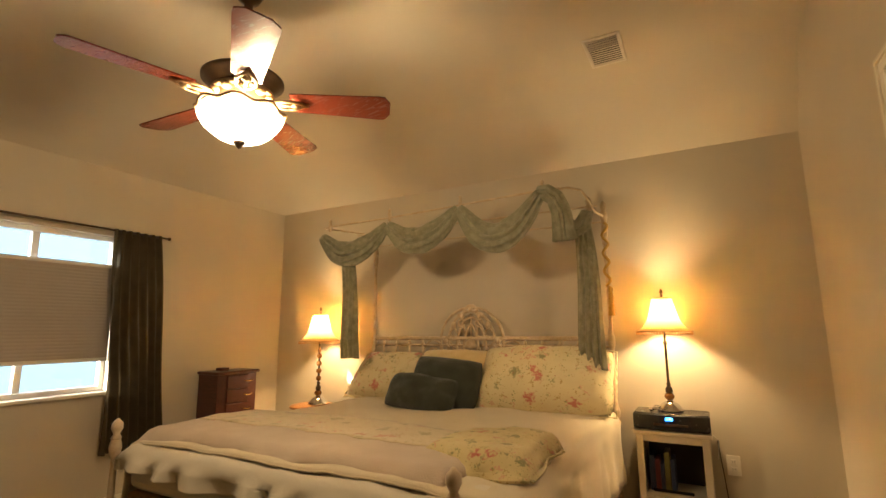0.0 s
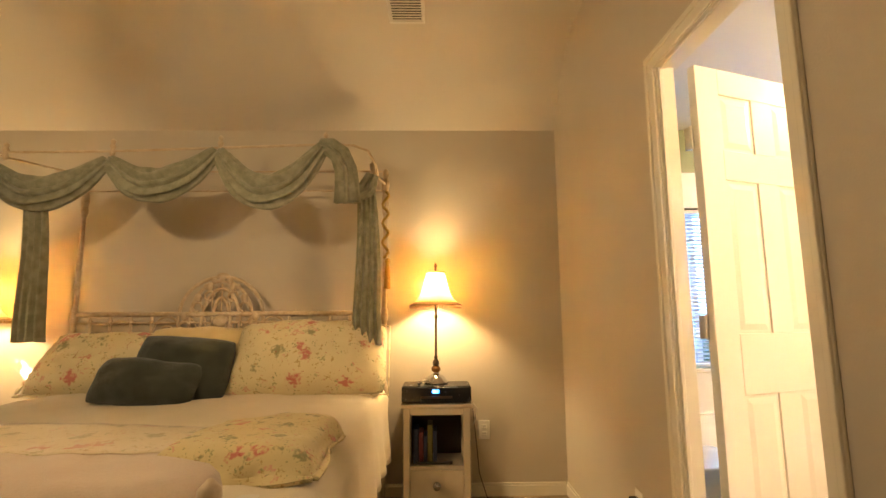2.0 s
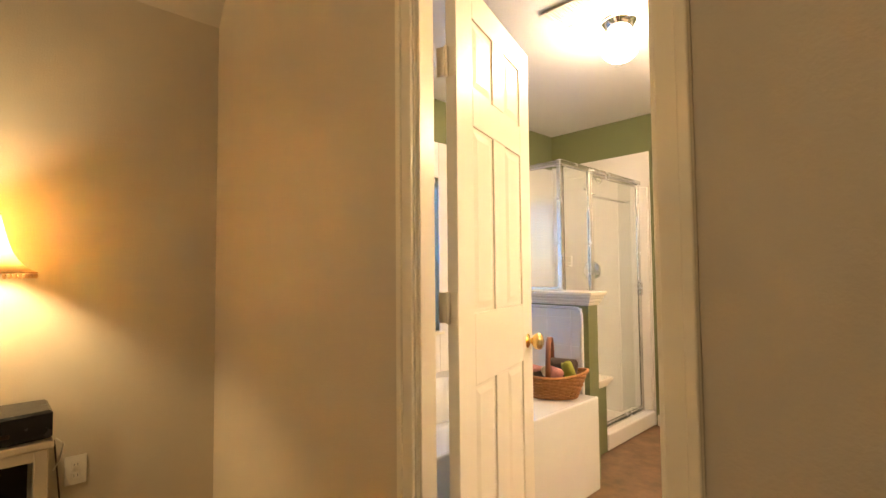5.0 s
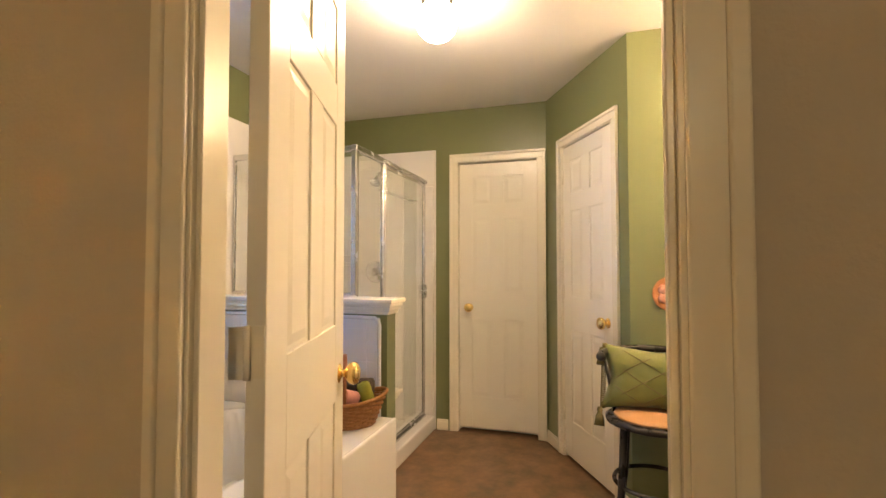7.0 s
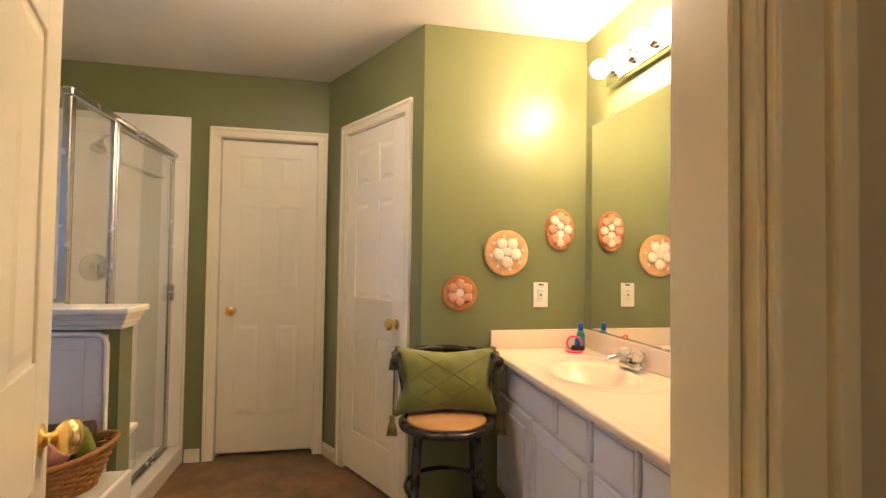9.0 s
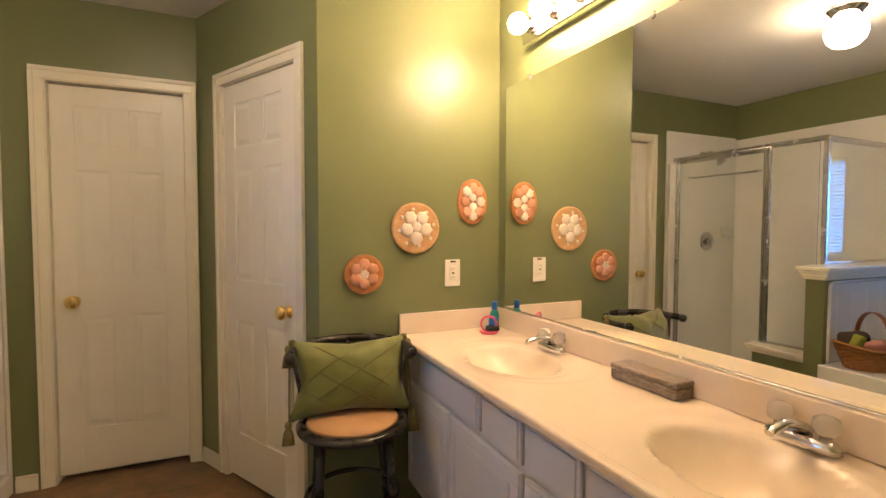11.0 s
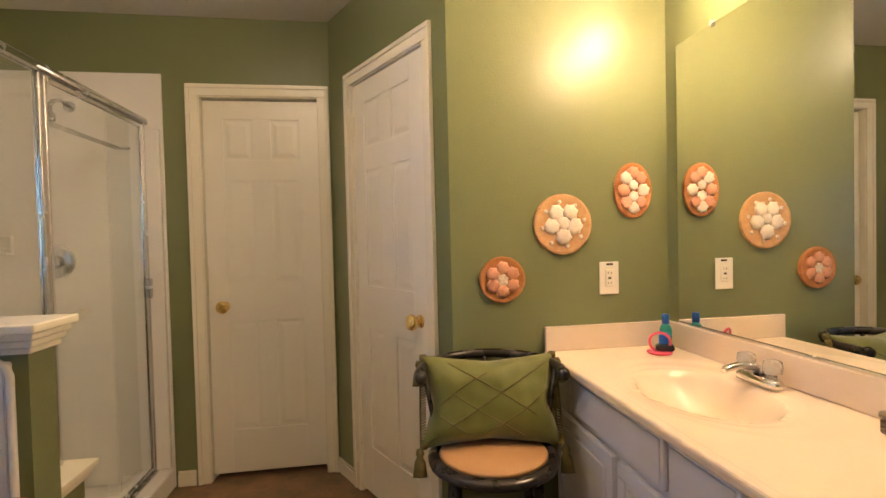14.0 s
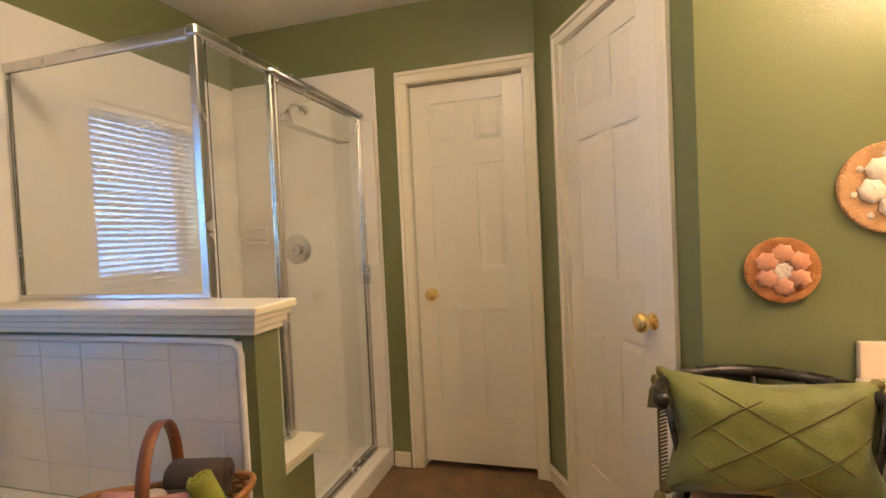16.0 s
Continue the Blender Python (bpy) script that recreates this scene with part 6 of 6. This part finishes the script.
tube(bm, [(0.178 * math.cos(2 * math.pi * k / 36), 0.178 * math.sin(2 * math.pi * k / 36), 0.25) for k in range(36)], 0.010, 8, True)
part("stretcher_ring", bm, M_blkwood, ch)
bm = bmesh.new()
n = 30
bow = []
for i in range(n + 1):
    a = radians(-12 + 204 * i / n)
    bow.append((0.235 * math.cos(a), 0.02 + 0.215 * math.sin(a), 0.80 + 0.01 * math.sin(a)))
tube(bm, bow, 0.017, 10)
for e in (bow[0], bow[-1]):
    ball(bm, e, 0.022)
part("back_rail", bm, M_blkwood, ch, "curved black back rail")
for i in (3, 7, 11, 15, 19, 23, 27):
    a = radians(-12 + 204 * i / n)
    bm = bmesh.new()
    tube(bm, [(0.178 * math.cos(a), 0.178 * math.sin(a), SH), (0.225 * math.cos(a), 0.02 + 0.205 * math.sin(a), 0.80)], 0.008, 8)
    part("spindle", bm, M_blkwood, ch)
CHM = pose(1.69, 2.25, 0.002, 0, 0, -98)
ch.matrix_world = CHM


def pillow_cords(pl, w, h, d):
    def front(u, v):
        fu, fv = max(0, 1 - abs(u) ** 3.0), max(0, 1 - abs(v) ** 3.0)
        k = 1 + 0.05 * (u * u * v * v) ** 2
        return (u * w / 2 * (1 - 0.15 * (1 - abs(v)) * u * u) * k, -(d / 2 * (fu * fv) ** 0.62 + 0.0055), v * h / 2 * (1 - 0.15 * (1 - abs(u)) * v * v) * k + h / 2)
    for k in (-1.0, -0.25, 0.5):
        for sgn in (-1, 1):
            pts = []
            for i in range(25):
                u = -0.92 + 1.84 * i / 24
                v = sgn * (u * 0.95 + k * sgn * 0.9 + 0.2)
                if abs(v) < 0.9:
                    pts.append(front(u, v))
            if len(pts) > 3:
                bm = bmesh.new()
                tube(bm, pts, 0.0022, 5)
                part("lattice_cord", bm, M_cord, pl, "dark olive lattice cord")
    for sx in (-1, 1):
        for sz in (-1, 1):
            x0, z0 = sx * w / 2 * 0.98, h / 2 + sz * h / 2 * 0.96
            bm = bmesh.new()
            ball(bm, (x0, 0, z0), 0.015)
            lathe(bm, [(0.010, 0.0), (0.014, -0.015), (0.010, -0.025), (0.018, -0.04), (0.024, -0.085)], (x0 + sx * 0.015, -0.01, z0 - 0.01), 10)
            part("tassel", bm, M_cord, pl, "gold olive tassel")
        bm = bmesh.new()
        for k in range(30):
            z = h * (0.06 + 0.88 * k / 29)
            tube(bm, [(sx * w / 2 * 0.95, 0, z), (sx * (w / 2 + 0.006), -0.004, z - 0.008), (sx * (w / 2 + 0.009), -0.004, z - 0.022)], 0.003, 5)
        part("fringe", bm, M_cord, pl, "twisted olive fringe")


pillow("throw_pillow", 0.46, 0.295, 0.15, M_pillow, "moss green satin pillow with corded lattice and tassels", CHM @ pose(0.0, 0.02, SH + 0.014, -20, 0, 0), 0.0, 21.0, "pillow", 30, pillow_cords)

# ---- basket on the tub deck ----
bk = thing("wicker_basket", "honey wicker basket with a tall bentwood handle", "basket")
bm = bmesh.new()
n = 52
def basket_r(f):
    return 0.135 + 0.05 * f
for j in range(13):
    f = j / 12
    pts = []
    for i in range(n):
        a = 2 * math.pi * i / n
        r = basket_r(f) + 0.004 * (1 if (i // 2 + j) % 2 else -1)
        sag = 0.018 * f * math.cos(2 * a)
        pts.append((1.25 * r * math.cos(a), 0.78 * r * math.sin(a), 0.012 + 0.13 * f + sag))
    tube(bm, pts, 0.0058, 5, True)
part("weave", bm, M_wicker, bk, "woven honey wicker")
bm = bmesh.new()
for i in range(26):
    a = 2 * math.pi * i / 26
    tube(bm, [(1.25 * basket_r(f) * math.cos(a), 0.78 * basket_r(f) * math.sin(a), 0.008 + 0.135 * f + 0.018 * f * math.cos(2 * a)) for f in (0, 0.5, 1)], 0.004, 5)
part("stakes", bm, M_wicker, bk)
bm = bmesh.new()
tube(bm, [(1.25 * 0.19 * math.cos(a), 0.78 * 0.19 * math.sin(a), 0.15 + 0.018 * math.cos(2 * a)) for a in [2 * math.pi * i / n for i in range(n)]], 0.010, 8, True)
part("rim", bm, M_wicker, bk)
bm = bmesh.new()
lathe(bm, [(0.0, 0.001), (0.135, 0.001), (0.135, 0.010), (0.0, 0.010)], seg=30, sx=1.25, sy=0.78)
part("bottom", bm, M_wicker, bk)
bm = bmesh.new()
rings = []
for i in range(25):
    a = radians(180 * i / 24)
    x, z = 0.0, 0.12 + 0.24 * math.sin(a) ** 0.7
    y = 0.145 * math.cos(a)
    dy, dz = math.cos(a), math.sin(a)
    rings.append([(x - 0.016, y, z), (x + 0.016, y, z), (x + 0.016, y - 0.007 * dy, z - 0.007 * dz), (x - 0.016, y - 0.007 * dy, z - 0.007 * dz)])
ring_loft(bm, rings)
part("handle", bm, M_bent, bk, "red-brown bentwood handle")
BKM = pose(1.36, 3.645, TZ + 0.004, 0, 0, -62) @ Matrix.Diagonal((0.86, 0.86, 0.92, 1))
bk.matrix_world = BKM


def rolled_towel(label, m_, m, r=0.04, length=0.13):
    bm = bmesh.new()
    rings = []
    for x in (-length / 2, -length / 2 + 0.006, length / 2 - 0.006, length / 2):
        k = 0.85 if abs(x) == length / 2 else 1.0
        rings.append([(x, r * k * (1 + 0.06 * math.sin(a * 3)) * math.cos(a), r * k * (1 + 0.06 * math.sin(a * 3)) * math.sin(a)) for a in [2 * math.pi * i / 24 for i in range(24)]])
    ring_loft(bm, rings)
    for e in (-1, 1):
        pts = [(e * (length / 2 + 0.001), (0.005 + 0.0016 * i) * math.cos(i * 0.7), (0.005 + 0.0016 * i) * math.sin(i * 0.7)) for i in range(18)]
        tube(bm, pts, 0.003, 5)
    ob = solid("rolled_towel", bm, m_, label, "towel", "towels in the basket")
    ob.matrix_world = m
    return ob


rolled_towel("lime green washcloth rolled in the basket", M_limet, BKM @ pose(0.12, -0.02, 0.165, 0, 70, 20), 0.036, 0.10)
rolled_towel("pink washcloth rolled in the basket", M_pinkt, BKM @ pose(0.03, -0.06, 0.155, 0, 20, 50), 0.036, 0.11)
rolled_towel("pink washcloth rolled in the basket", M_pinkt, BKM @ pose(-0.10, 0.0, 0.15, 0, 15, 15), 0.038, 0.12)
rolled_towel("cream washcloth rolled in the basket", M_crmt, BKM @ pose(-0.02, -0.045, 0.16, 0, 10, 95), 0.034, 0.11)
rolled_towel("dark brown towel rolled in the basket", M_dkt, BKM @ pose(0.08, 0.06, 0.175, 0, 0, -15), 0.05, 0.17)
rolled_towel("dark brown towel rolled in the basket", M_dkt, BKM @ pose(0.0, 0.02, 0.11, 0, 0, 5), 0.06, 0.26)

# set the bathroom's fittings where the room stands
for o in set(scene.objects) - before:
    if o.parent is None:
        o.matrix_basis = Matrix.Translation((OFFX, OFFY, 0)) @ o.matrix_basis
